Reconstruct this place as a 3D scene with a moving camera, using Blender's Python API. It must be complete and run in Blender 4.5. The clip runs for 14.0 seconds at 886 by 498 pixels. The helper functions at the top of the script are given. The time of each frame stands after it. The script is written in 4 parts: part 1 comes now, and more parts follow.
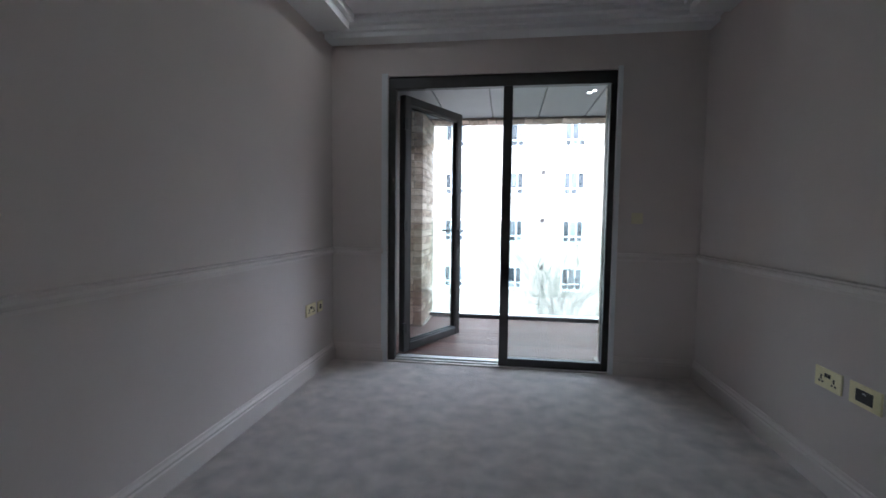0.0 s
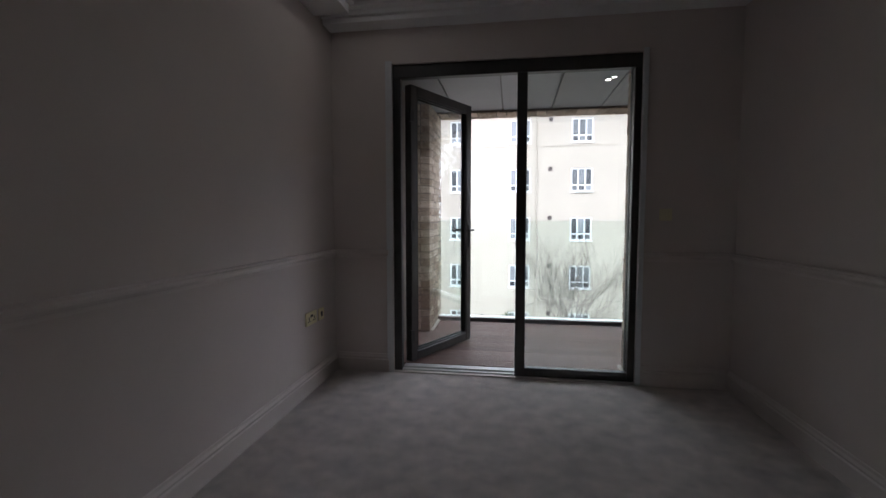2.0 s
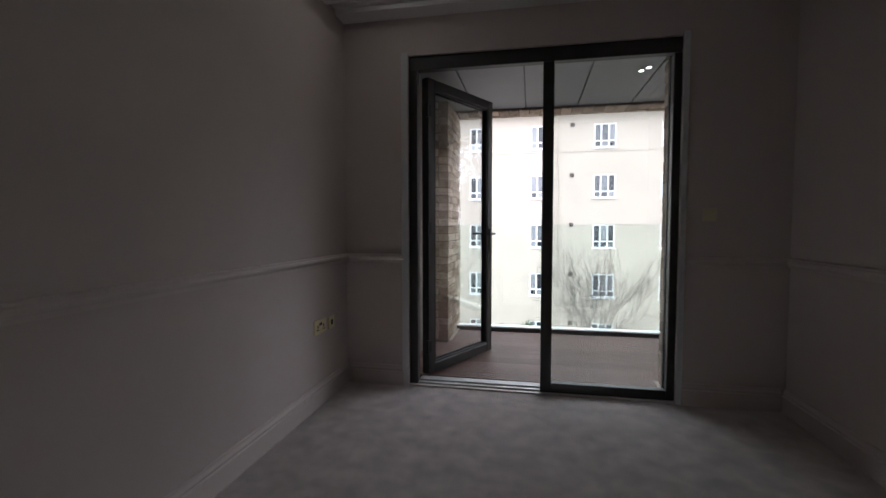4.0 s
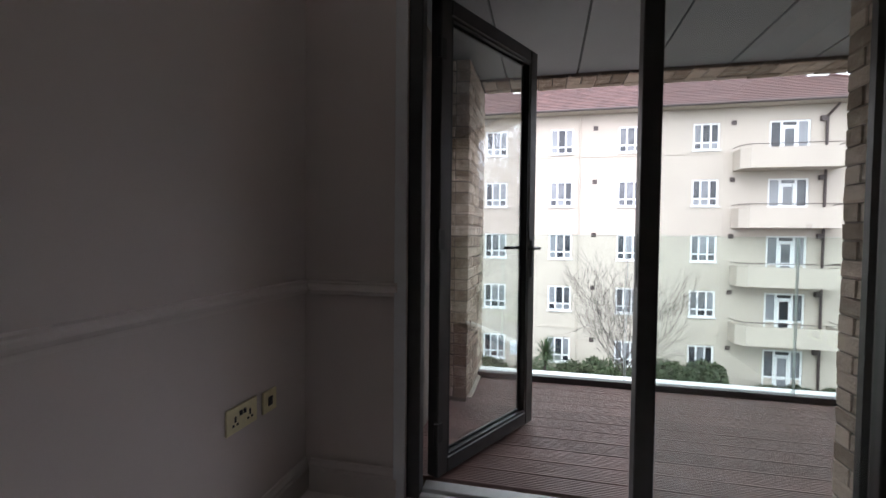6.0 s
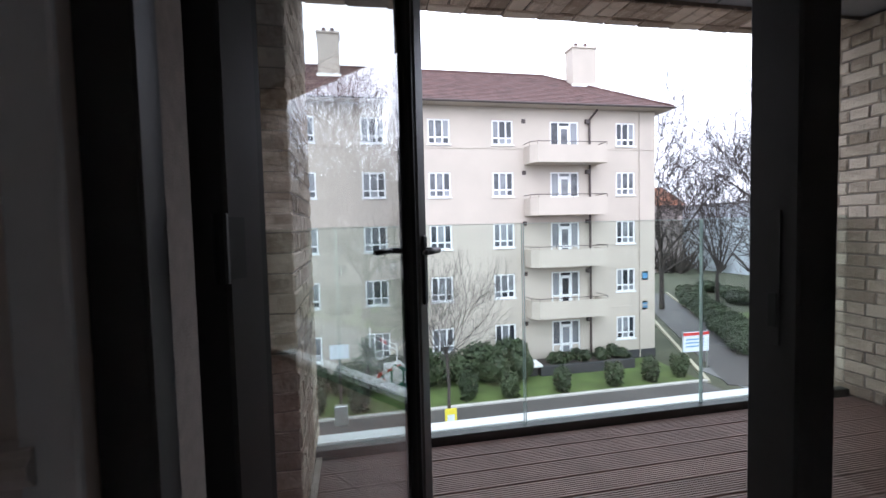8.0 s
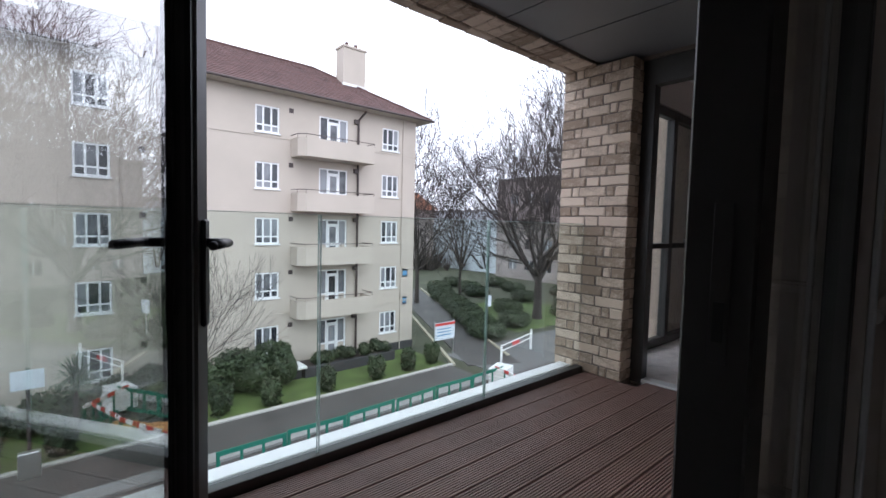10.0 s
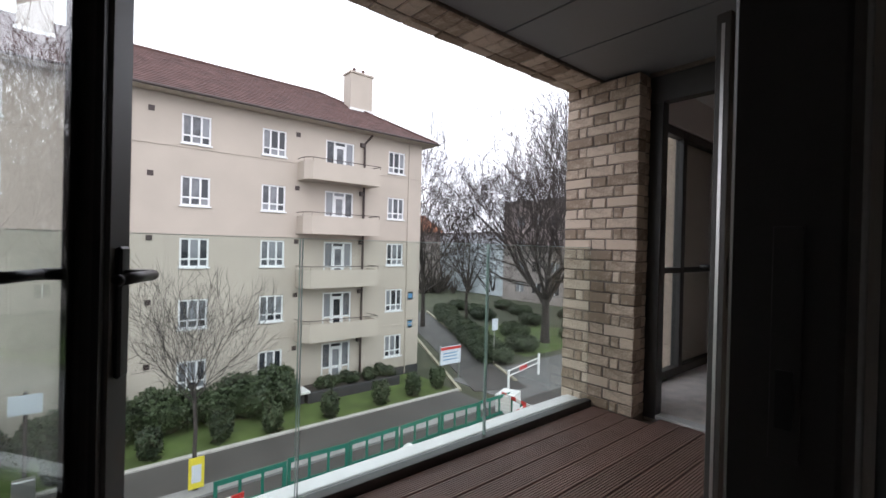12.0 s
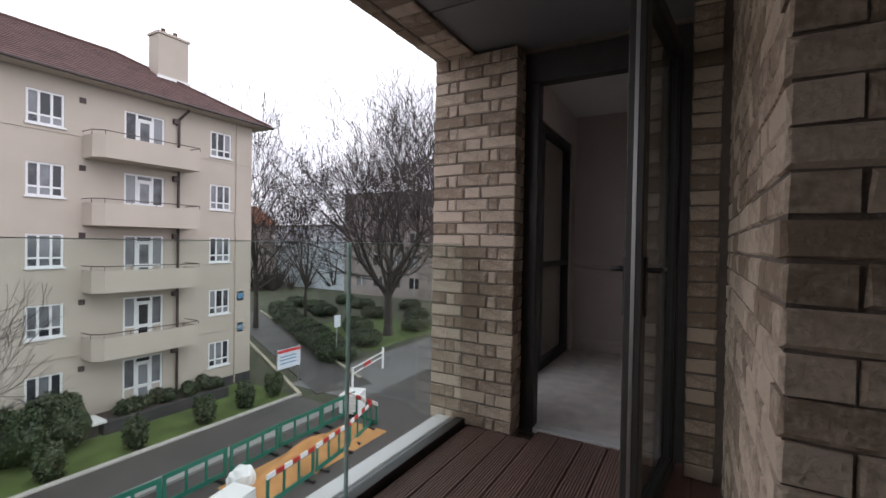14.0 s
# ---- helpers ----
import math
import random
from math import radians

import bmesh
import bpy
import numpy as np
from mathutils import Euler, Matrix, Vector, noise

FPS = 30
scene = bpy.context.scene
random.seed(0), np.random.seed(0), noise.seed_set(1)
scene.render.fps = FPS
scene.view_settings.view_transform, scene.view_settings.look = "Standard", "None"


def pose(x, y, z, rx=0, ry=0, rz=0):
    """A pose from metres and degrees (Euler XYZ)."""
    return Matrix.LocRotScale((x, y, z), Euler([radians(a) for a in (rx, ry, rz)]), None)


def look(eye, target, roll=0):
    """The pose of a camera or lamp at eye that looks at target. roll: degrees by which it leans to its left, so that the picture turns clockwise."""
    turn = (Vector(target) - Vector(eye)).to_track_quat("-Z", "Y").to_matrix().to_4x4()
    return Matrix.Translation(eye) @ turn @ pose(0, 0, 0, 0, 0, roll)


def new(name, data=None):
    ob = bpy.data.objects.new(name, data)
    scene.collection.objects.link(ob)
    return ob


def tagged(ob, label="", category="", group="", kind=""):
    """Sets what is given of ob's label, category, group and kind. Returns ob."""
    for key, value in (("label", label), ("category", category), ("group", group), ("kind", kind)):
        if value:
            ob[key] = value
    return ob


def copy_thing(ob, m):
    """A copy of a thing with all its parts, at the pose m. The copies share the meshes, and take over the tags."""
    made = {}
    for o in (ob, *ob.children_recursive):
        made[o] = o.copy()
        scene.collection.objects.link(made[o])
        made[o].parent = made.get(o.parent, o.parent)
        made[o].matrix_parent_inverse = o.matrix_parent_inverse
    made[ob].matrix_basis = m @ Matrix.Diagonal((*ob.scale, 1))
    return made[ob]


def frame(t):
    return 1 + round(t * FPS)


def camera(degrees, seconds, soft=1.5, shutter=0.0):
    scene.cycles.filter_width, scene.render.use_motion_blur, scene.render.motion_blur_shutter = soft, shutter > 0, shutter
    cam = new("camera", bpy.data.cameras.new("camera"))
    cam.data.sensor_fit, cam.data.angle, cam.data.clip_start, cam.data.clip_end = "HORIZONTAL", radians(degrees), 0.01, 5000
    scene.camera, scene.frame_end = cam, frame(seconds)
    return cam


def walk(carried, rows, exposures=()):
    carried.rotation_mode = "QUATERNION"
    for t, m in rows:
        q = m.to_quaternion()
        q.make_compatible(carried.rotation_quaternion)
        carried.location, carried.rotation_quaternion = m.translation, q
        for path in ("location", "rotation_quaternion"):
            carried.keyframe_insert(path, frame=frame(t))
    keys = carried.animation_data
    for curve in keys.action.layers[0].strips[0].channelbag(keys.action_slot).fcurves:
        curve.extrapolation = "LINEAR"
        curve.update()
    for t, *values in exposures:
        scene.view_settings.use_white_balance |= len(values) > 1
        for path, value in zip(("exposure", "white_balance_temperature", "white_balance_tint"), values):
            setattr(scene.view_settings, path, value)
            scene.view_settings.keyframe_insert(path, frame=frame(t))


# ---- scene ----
# ---- camera and its walk ----
cam = camera(89.5, 14.0, soft=1.5, shutter=0.2)
PATH = [
    (0, (0.431, 0.33, 1.24), (0.153, 2.306, 1.11), 0.7),
    (0.5, (0.424, 0.486, 1.232), (0.304, 2.478, 1.109), 0.4),
    (1, (0.402, 0.56, 1.245), (0.25, 2.549, 1.1), 0.4),
    (1.5, (0.356, 0.592, 1.218), (0.088, 2.57, 1.092), 0.1),
    (2, (0.354, 0.608, 1.244), (0.052, 2.58, 1.107), 0.0),
    (4.5, (0.281, 1.092, 1.19), (-0.165, 3.04, 1.096), -0.7),
    (5, (0.177, 1.461, 1.218), (-0.351, 3.385, 1.077), -1.9),
    (5.5, (0.168, 1.762, 1.228), (-0.395, 3.678, 1.116), -1.4),
    (6, (0.02, 2.169, 1.207), (-0.423, 4.118, 1.143), 0.6),
    (6.5, (-0.093, 2.495, 1.209), (-0.47, 4.454, 1.065), -1.0),
    (7, (-0.165, 2.871, 1.197), (-0.45, 4.847, 1.076), -1.2),
    (7.5, (-0.244, 3.206, 1.213), (-0.192, 5.203, 1.112), -0.9),
    (8, (-0.283, 3.52, 1.206), (0.109, 5.479, 1.107), -1.4),
    (8.5, (-0.298, 3.746, 1.195), (0.31, 5.649, 1.103), -0.1),
    (9, (-0.287, 3.895, 1.173), (0.766, 5.591, 1.057), -0.5),
    (11.5, (-0.315, 3.94, 1.197), (1.064, 5.385, 1.105), 1.8),
    (12, (-0.129, 4.014, 1.193), (1.158, 5.545, 1.183), 1.4),
    (12.5, (-0.003, 4.09, 1.181), (1.229, 5.663, 1.098), 1.3),
    (13, (0.101, 4.275, 1.188), (1.531, 5.673, 1.138), 1.2),
    (13.5, (0.180, 4.438, 1.226), (1.829, 5.570, 1.193), 0.2),
    (14, (0.286, 4.546, 1.219), (2.024, 5.537, 1.192), 1.0),
]
EXPOSURES = [(0, 2.4, 5300, 9), (0.6, 1.98, 5450, 10), (1.5, 1.38, 5750, 13), (2.2, 1.28, 5900, 15), (4.5, 1.3, 6000, 16), (5.5, 1.25, 6000, 16), (7, 1.05, 5900, 15), (8.5, 0.6, 5700, 15), (9.2, 0.42, 5700, 15), (11.5, 0.2, 6150, 15), (12.5, 0.05, 6200, 16), (13, -0.1, 6200, 17), (14, -0.25, 6250, 17)]
walk(cam, [(t, look(eye, target, roll)) for t, eye, target, roll in PATH], EXPOSURES)

# ---- world and sun: a bright overcast day ----
world = bpy.data.worlds.new("sky")
scene.world = world
world.use_nodes = True
wn, wl = world.node_tree.nodes, world.node_tree.links
sky = wn.new("ShaderNodeTexSky")
sky.sky_type, sky.sun_disc = "NISHITA", False
sky.sun_elevation, sky.sun_rotation = radians(35), radians(200)
grey = wn.new("ShaderNodeHueSaturation")
grey.inputs["Saturation"].default_value = 0.25
cloud = wn.new("ShaderNodeTexNoise")
cloud.inputs["Scale"].default_value, cloud.inputs["Detail"].default_value = 3.0, 6.0
ramp = wn.new("ShaderNodeValToRGB")
ramp.color_ramp.elements[0].position, ramp.color_ramp.elements[0].color = 0.3, (14.2, 14.6, 15.5, 1)
ramp.color_ramp.elements[1].position, ramp.color_ramp.elements[1].color = 0.65, (19.6, 19.6, 19.6, 1)
veil = wn.new("ShaderNodeMix")
veil.data_type = "RGBA"
veil.inputs[0].default_value = 0.8
wl.new(sky.outputs[0], grey.inputs["Color"])
wl.new(cloud.outputs["Fac"], ramp.inputs[0])
wl.new(grey.outputs[0], veil.inputs[6])
wl.new(ramp.outputs[0], veil.inputs[7])
back = wn["Background"]
wl.new(veil.outputs[2], back.inputs["Color"])
back.inputs["Strength"].default_value = 0.13
sun_data = bpy.data.lights.new("sun", "SUN")
sun_data.energy, sun_data.angle, sun_data.color = 0.5, radians(30), (1.0, 0.97, 0.92)
sun = new("sun", sun_data)
sun.matrix_world = look((-6, -20, 16), (0, 0, 0))


# ---- materials ----
def material(name, colour, rough=0.6, metal=0.0, vary=0.15, scale=8.0, bump=0.0, bump_scale=60.0, second=None, rnd=0.0, spec=0.5):
    """Principled surface with two scales of noise, relief and an optional change from piece to piece."""
    m = bpy.data.materials.new(name)
    m.use_nodes = True
    n, l = m.node_tree.nodes, m.node_tree.links
    b = n["Principled BSDF"]
    b.inputs["Roughness"].default_value, b.inputs["Metallic"].default_value = rough, metal
    b.inputs["Specular IOR Level"].default_value = spec
    co = n.new("ShaderNodeTexCoord")
    big = n.new("ShaderNodeTexNoise")
    big.inputs["Scale"].default_value, big.inputs["Detail"].default_value = scale, 5.0
    fine = n.new("ShaderNodeTexNoise")
    fine.inputs["Scale"].default_value, fine.inputs["Detail"].default_value = bump_scale, 3.0
    l.new(co.outputs["Object"], big.inputs["Vector"])
    l.new(co.outputs["Object"], fine.inputs["Vector"])
    a = tuple(c * (1 - vary) for c in colour)
    z = second or tuple(min(1, c * (1 + vary)) for c in colour)
    r = n.new("ShaderNodeValToRGB")
    r.color_ramp.elements[0].position, r.color_ramp.elements[0].color = 0.32, (*a, 1)
    r.color_ramp.elements[1].position, r.color_ramp.elements[1].color = 0.68, (*z, 1)
    mixed = n.new("ShaderNodeMath")
    mixed.operation = "MULTIPLY_ADD"
    mixed.inputs[1].default_value = 0.3
    shifted = n.new("ShaderNodeMath")
    shifted.operation = "MULTIPLY_ADD"
    shifted.inputs[1].default_value, shifted.inputs[2].default_value = 0.7, 0.0
    l.new(big.outputs["Fac"], shifted.inputs[0])
    l.new(fine.outputs["Fac"], mixed.inputs[0])
    l.new(shifted.outputs[0], mixed.inputs[2])
    last = mixed
    if rnd:
        info = n.new("ShaderNodeObjectInfo")
        add = n.new("ShaderNodeMath")
        add.operation = "MULTIPLY_ADD"
        add.inputs[1].default_value = rnd
        less = n.new("ShaderNodeMath")
        less.operation = "SUBTRACT"
        less.inputs[1].default_value = rnd / 2
        l.new(info.outputs["Random"], add.inputs[0])
        l.new(mixed.outputs[0], add.inputs[2])
        l.new(add.outputs[0], less.inputs[0])
        last = less
    l.new(last.outputs[0], r.inputs[0])
    l.new(r.outputs[0], b.inputs["Base Color"])
    if bump:
        bp = n.new("ShaderNodeBump")
        bp.inputs["Strength"].default_value, bp.inputs["Distance"].default_value = bump, 0.01
        l.new(fine.outputs["Fac"], bp.inputs["Height"])
        l.new(bp.outputs[0], b.inputs["Normal"])
    return m


def clear_glass(name, tint=(1, 1, 1), base=0.04):
    """Thin pane: what passes straight through, and what the surface mirrors by Fresnel."""
    m = bpy.data.materials.new(name)
    m.use_nodes = True
    n, l = m.node_tree.nodes, m.node_tree.links
    n.remove(n["Principled BSDF"])
    t, g, x = n.new("ShaderNodeBsdfTransparent"), n.new("ShaderNodeBsdfGlossy"), n.new("ShaderNodeMixShader")
    facing, power, f = n.new("ShaderNodeLayerWeight"), n.new("ShaderNodeMath"), n.new("ShaderNodeMath")
    facing.inputs["Blend"].default_value = 0.5
    power.operation, power.inputs[1].default_value = "POWER", 2.6
    f.operation, f.inputs[1].default_value, f.inputs[2].default_value = "MULTIPLY_ADD", 0.8, base
    l.new(facing.outputs["Facing"], power.inputs[0])
    l.new(power.outputs[0], f.inputs[0])
    t.inputs[0].default_value = (*tint, 1)
    g.inputs["Roughness"].default_value = 0.0
    l.new(f.outputs[0], x.inputs[0])
    l.new(t.outputs[0], x.inputs[1])
    l.new(g.outputs[0], x.inputs[2])
    l.new(x.outputs[0], n["Material Output"].inputs[0])
    return m


def glowing(name, colour, strength):
    m = bpy.data.materials.new(name)
    m.use_nodes = True
    b = m.node_tree.nodes["Principled BSDF"]
    b.inputs["Emission Color"].default_value, b.inputs["Emission Strength"].default_value = (*colour, 1), strength
    return m


M_PLASTER = material("matt_wall_paint", (0.66, 0.59, 0.555), 0.75, vary=0.03, scale=2.5, bump=0.05, bump_scale=250)
M_TRIM = material("satin_trim_paint", (0.69, 0.625, 0.59), 0.45, vary=0.03, scale=3, bump=0.02, bump_scale=120)
M_CEIL = material("ceiling_paint", (0.85, 0.845, 0.84), 0.8, vary=0.02, scale=2, bump=0.04, bump_scale=200)
M_CARPET = material("cut_pile_carpet", (0.78, 0.69, 0.65), 0.95, vary=0.26, scale=8.0, bump=0.9, bump_scale=420, spec=0.1)
M_CARPET.node_tree.nodes["Principled BSDF"].inputs["Sheen Weight"].default_value = 0.7
M_CARPET.node_tree.nodes["Principled BSDF"].inputs["Sheen Roughness"].default_value = 0.45
M_FRAME = material("dark_grey_aluminium", (0.058, 0.056, 0.053), 0.45, 0.2, vary=0.12, scale=12, bump=0.02, bump_scale=300)
M_BLACK = material("black_plastic", (0.02, 0.02, 0.02), 0.4, vary=0.2)
M_SILL = material("pale_threshold", (0.62, 0.61, 0.60), 0.4, vary=0.08, scale=10, bump=0.03)
M_GLASS = clear_glass("door_glass", (0.94, 0.965, 0.955), 0.09)
M_BALU = clear_glass("balustrade_glass", (0.92, 0.963, 0.943), 0.035)
M_GLASS_EDGE = material("polished_glass_edge", (0.35, 0.45, 0.42), 0.15, vary=0.1)
M_BRICK = material("buff_stock_brick", (0.45, 0.34, 0.25), 0.9, vary=0.28, scale=18, bump=0.7, bump_scale=70, second=(0.66, 0.54, 0.43), rnd=0.55)
M_MORTAR = material("grey_mortar", (0.20, 0.165, 0.14), 0.95, vary=0.15, scale=20, bump=0.5, bump_scale=160)
M_DECK = material("brown_composite_deck", (0.26, 0.16, 0.135), 0.5, vary=0.2, scale=5, bump=0.25, bump_scale=180, rnd=0.3)
M_SOFFIT = material("grey_soffit_panel", (0.23, 0.235, 0.24), 0.5, vary=0.05, scale=3, bump=0.02)
M_COPING = material("white_coping", (0.86, 0.86, 0.85), 0.5, vary=0.06, scale=6, bump=0.05)
M_KERB_STRIP = material("pale_mortar_strip", (0.45, 0.39, 0.33), 0.8, vary=0.15, scale=15)
M_BRASS = material("brushed_brass", (0.86, 0.79, 0.52), 0.42, 0.45, vary=0.06, scale=30, bump=0.03)
M_PLATE = material("cream_plate", (0.72, 0.66, 0.46), 0.35, 0.0, vary=0.05)
M_STEEL = material("brushed_steel", (0.55, 0.55, 0.54), 0.35, 1.0, vary=0.06)
M_RENDER = material("cream_render", (0.46, 0.408, 0.35), 0.85, vary=0.06, scale=0.7, bump=0.1, bump_scale=40)
M_UPVC = material("white_window_frame", (0.72, 0.73, 0.74), 0.4, vary=0.03)
M_PANE = material("dark_window_pane", (0.03, 0.035, 0.045), 0.06, vary=0.3, scale=1.5, rnd=0.9, second=(0.22, 0.23, 0.25))
M_TILE = material("red_brown_roof_tile", (0.08, 0.042, 0.038), 0.85, vary=0.3, scale=1.8, bump=0.6, bump_scale=9, second=(0.125, 0.066, 0.058))
M_GUTTER = material("brown_gutter", (0.045, 0.03, 0.028), 0.5, vary=0.1)
M_PLINTH = material("dark_plinth", (0.04, 0.04, 0.042), 0.8, vary=0.2)
M_LAMP = glowing("lamp_lens", (1.0, 0.95, 0.85), 9.0)


# ---- builders ----
def link(name, bm, mat, parent=None, label="", smooth=False):
    me = bpy.data.meshes.new(name)
    bm.normal_update()
    bm.to_mesh(me)
    bm.free()
    me.materials.append(mat)
    if smooth:
        for p in me.polygons:
            p.use_smooth = True
    ob = new(name, me)
    ob.parent = parent
    if label:
        ob["label"] = label
    return ob


part = link


def thing(name, label, category, group="", kind="", at=(0, 0, 0)):
    ob = new(name)
    ob.location = at
    return tagged(ob, label, category, group, kind)


def structure(name, bm, mat, label="", parent=None):
    ob = link(name, bm, mat, parent)
    return tagged(ob, label, "", "", "structure")


def box(bm, x0, x1, y0, y1, z0, z1, bevel=0.0):
    ret = bmesh.ops.create_cube(bm, size=1.0)
    vs = ret["verts"]
    bmesh.ops.transform(bm, verts=vs, matrix=Matrix.Translation(((x0 + x1) / 2, (y0 + y1) / 2, (z0 + z1) / 2)) @ Matrix.Diagonal((x1 - x0, y1 - y0, z1 - z0, 1)))
    if bevel:
        es = list({e for v in vs for e in v.link_edges})
        bmesh.ops.bevel(bm, geom=es, offset=bevel, segments=1, affect="EDGES")
    return bm


def boxed(*dims, bevel=0.0):
    return box(bmesh.new(), *dims, bevel=bevel)


def cylinder(bm, p, q, r, r2=None, sides=12):
    p, q = Vector(p), Vector(q)
    m = Matrix.Translation((p + q) / 2) @ (q - p).to_track_quat("Z", "Y").to_matrix().to_4x4()
    bmesh.ops.create_cone(bm, cap_ends=True, segments=sides, radius1=r, radius2=r if r2 is None else r2, depth=(q - p).length, matrix=m)
    return bm


def wall_panel(bm, along, a0, a1, z0, z1, d0, d1, holes=()):
    """Wall along x or y from a0 to a1, d0 to d1 thick, with openings (a, a, z, z) through it."""
    us = sorted({a0, a1, *(h[0] for h in holes), *(h[1] for h in holes)})
    zs = sorted({z0, z1, *(h[2] for h in holes), *(h[3] for h in holes)})
    for u, v in zip(us, us[1:]):
        run = None
        for w, t in zip(zs, zs[1:]):
            solid = not any(h[0] <= u and v <= h[1] and h[2] <= w and t <= h[3] for h in holes)
            if solid:
                run = (run[0], t) if run else (w, t)
            if run and (not solid or t == zs[-1]):
                if along == "x":
                    box(bm, u, v, d0, d1, *run)
                else:
                    box(bm, d0, d1, u, v, *run)
                run = None
    return bm


def profile(bm, points, axis, a0, a1):
    """Extrude a closed outline along x or y. For x the outline is (y, z), for y it is (x, z)."""
    put = (lambda a, p: (a, p[0], p[1])) if axis == "x" else (lambda a, p: (p[0], a, p[1]))
    one, two = [bm.verts.new(put(a0, p)) for p in points], [bm.verts.new(put(a1, p)) for p in points]
    n = len(points)
    for i in range(n):
        bm.faces.new((one[i], one[(i + 1) % n], two[(i + 1) % n], two[i]))
    bm.faces.new(one[::-1])
    bm.faces.new(two)
    bmesh.ops.recalc_face_normals(bm, faces=bm.faces[:])
    return bm


# ---- the room ----
XL, XR, YB, YF, YO, ZC = -1.068, 1.93, 0.54, 4.06, 4.418, 2.70
FX0, FX1, FZ, BX = -0.577, 1.277, 2.435, 1.258
SOFFIT, DECK, PIER_X, OUT_Y = 2.475, 0.02, 2.92, 6.132

structure("floor", boxed(XL - 0.1, XR + 0.1, -1.6, YF + 0.01, -0.25, 0.0), M_CARPET, "mottled grey-beige cut pile carpet")
structure("wall_west", boxed(XL - 0.15, XL, -1.6, YF, 0, 2.92), M_PLASTER, "pale matt painted wall with dado rail")
structure("wall_east", boxed(XR, XR + 0.15, -1.6, YF, 0, 2.92), M_PLASTER, "pale matt painted wall with dado rail")
structure("wall_north", wall_panel(bmesh.new(), "x", XL - 0.15, XR + 0.15, -0.2, 2.92, YF, 4.2, [(FX0, FX1, -0.2, FZ)]), M_PLASTER, "pale wall round the balcony door")
structure("wall_south", wall_panel(bmesh.new(), "x", XL, XR, 0, 2.83, 0.39, YB, [(-0.042, 0.798, 0, 2.12)]), M_PLASTER, "pale wall with doorway to the hall")
structure("wall_hall", boxed(XL, XR, -1.75, -1.6, 0, 2.83), M_PLASTER, "plain pale hall end wall")
bm = bmesh.new()
box(bm, -0.042, -0.002, 0.36, 0.57, 0, 2.12, 0.004)
box(bm, 0.758, 0.798, 0.36, 0.57, 0, 2.12, 0.004)
box(bm, -0.002, 0.758, 0.36, 0.57, 2.08, 2.12, 0.004)
structure("door_1", bm, M_TRIM, "white painted door lining of the hall doorway")
bm = boxed(XL - 0.1, XR + 0.1, -1.6, YF, 2.82, 2.95)
top = 2.825
for w, z in ((0.16, ZC), (0.20, 2.735), (0.26, 2.77), (0.30, 2.80)):
    box(bm, XL, XR, YF - w, YF, z, top)
    box(bm, XL, XR, YB, YB + w, z, top)
for w, z in ((0.26, ZC), (0.30, 2.76)):
    box(bm, XL, XL + w, YB + 0.3, YF - 0.3, z, top)
    box(bm, XR - w, XR, YB + 0.3, YF - 0.3, z, top)
structure("ceiling", bm, M_CEIL, "white ceiling with stepped cornice border")


def dado_points(s, at, z=0.96):
    out = [(0, -0.032), (0.010, -0.030), (0.012, -0.014), (0.020, -0.008), (0.030, 0.004), (0.030, 0.016), (0.022, 0.022), (0.022, 0.030), (0.0, 0.034)]
    return [(at + s * u, z + v) for u, v in out]


def skirting_points(s, at):
    out = [(0, 0.0), (0.020, 0.0), (0.020, 0.102), (0.013, 0.109), (0.015, 0.121), (0.008, 0.134), (0.006, 0.147), (0.0, 0.150)]
    return [(at + s * u, v) for u, v in out]


for make, name, label in ((dado_points, "trim", "painted moulded dado rail"), (skirting_points, "baseboard", "tall moulded painted skirting board")):
    structure(name, profile(bmesh.new(), make(1, XL), "y", YB, YF), M_TRIM, label)
    structure(name, profile(bmesh.new(), make(-1, XR), "y", YB, YF), M_TRIM, label)
    structure(name, profile(bmesh.new(), make(-1, YF), "x", XL + 0.03, FX0 - 0.035), M_TRIM, label)
    structure(name, profile(bmesh.new(), make(-1, YF), "x", FX1 + 0.035, XR - 0.03), M_TRIM, label)
for x0, x1 in ((FX0 - 0.050, FX0 + 0.004), (FX1 - 0.004, FX1 + 0.034)):
    structure("trim", boxed(x0, x1, YF - 0.016, YF - 0.002, 0.0, FZ + 0.02, bevel=0.003), M_UPVC, "white reveal bead beside the balcony door")
structure("trim", boxed(FX0, FX1, YF - 0.01, 4.084, -0.05, 0.012, bevel=0.003), M_TRIM, "pale threshold board in front of the door")

# ---- balcony door unit ----
door = thing("balcony_door_frame", "dark grey aluminium balcony door frame in the north wall", "door frame", kind="structure", at=(0, 0, 0))
door.name = "door_2"
part("frame_head", boxed(FX0, FX1, 4.085, 4.152, 2.335, FZ, bevel=0.004), M_FRAME, door)
part("frame_jamb", boxed(FX0, FX0 + 0.062, 4.085, 4.152, 0.0, 2.335, bevel=0.004), M_FRAME, door)
part("frame_jamb", boxed(FX1 - 0.050, FX1, 4.085, 4.152, 0.0, 2.335, bevel=0.004), M_FRAME, door)
part("mullion", boxed(0.388, 0.464, 4.085, 4.176, 0.0, 2.335, bevel=0.004), M_FRAME, door)
part("frame_sill", boxed(0.464, FX1 - 0.050, 4.09, 4.147, 0.0, 0.075, bevel=0.004), M_FRAME, door)
bm = bmesh.new()
box(bm, FX0 + 0.062, 0.391, 4.09, 4.122, 0.0, 0.022, 0.003)
box(bm, FX0 + 0.062, 0.391, 4.137, 4.215, 0.0, 0.030, 0.003)
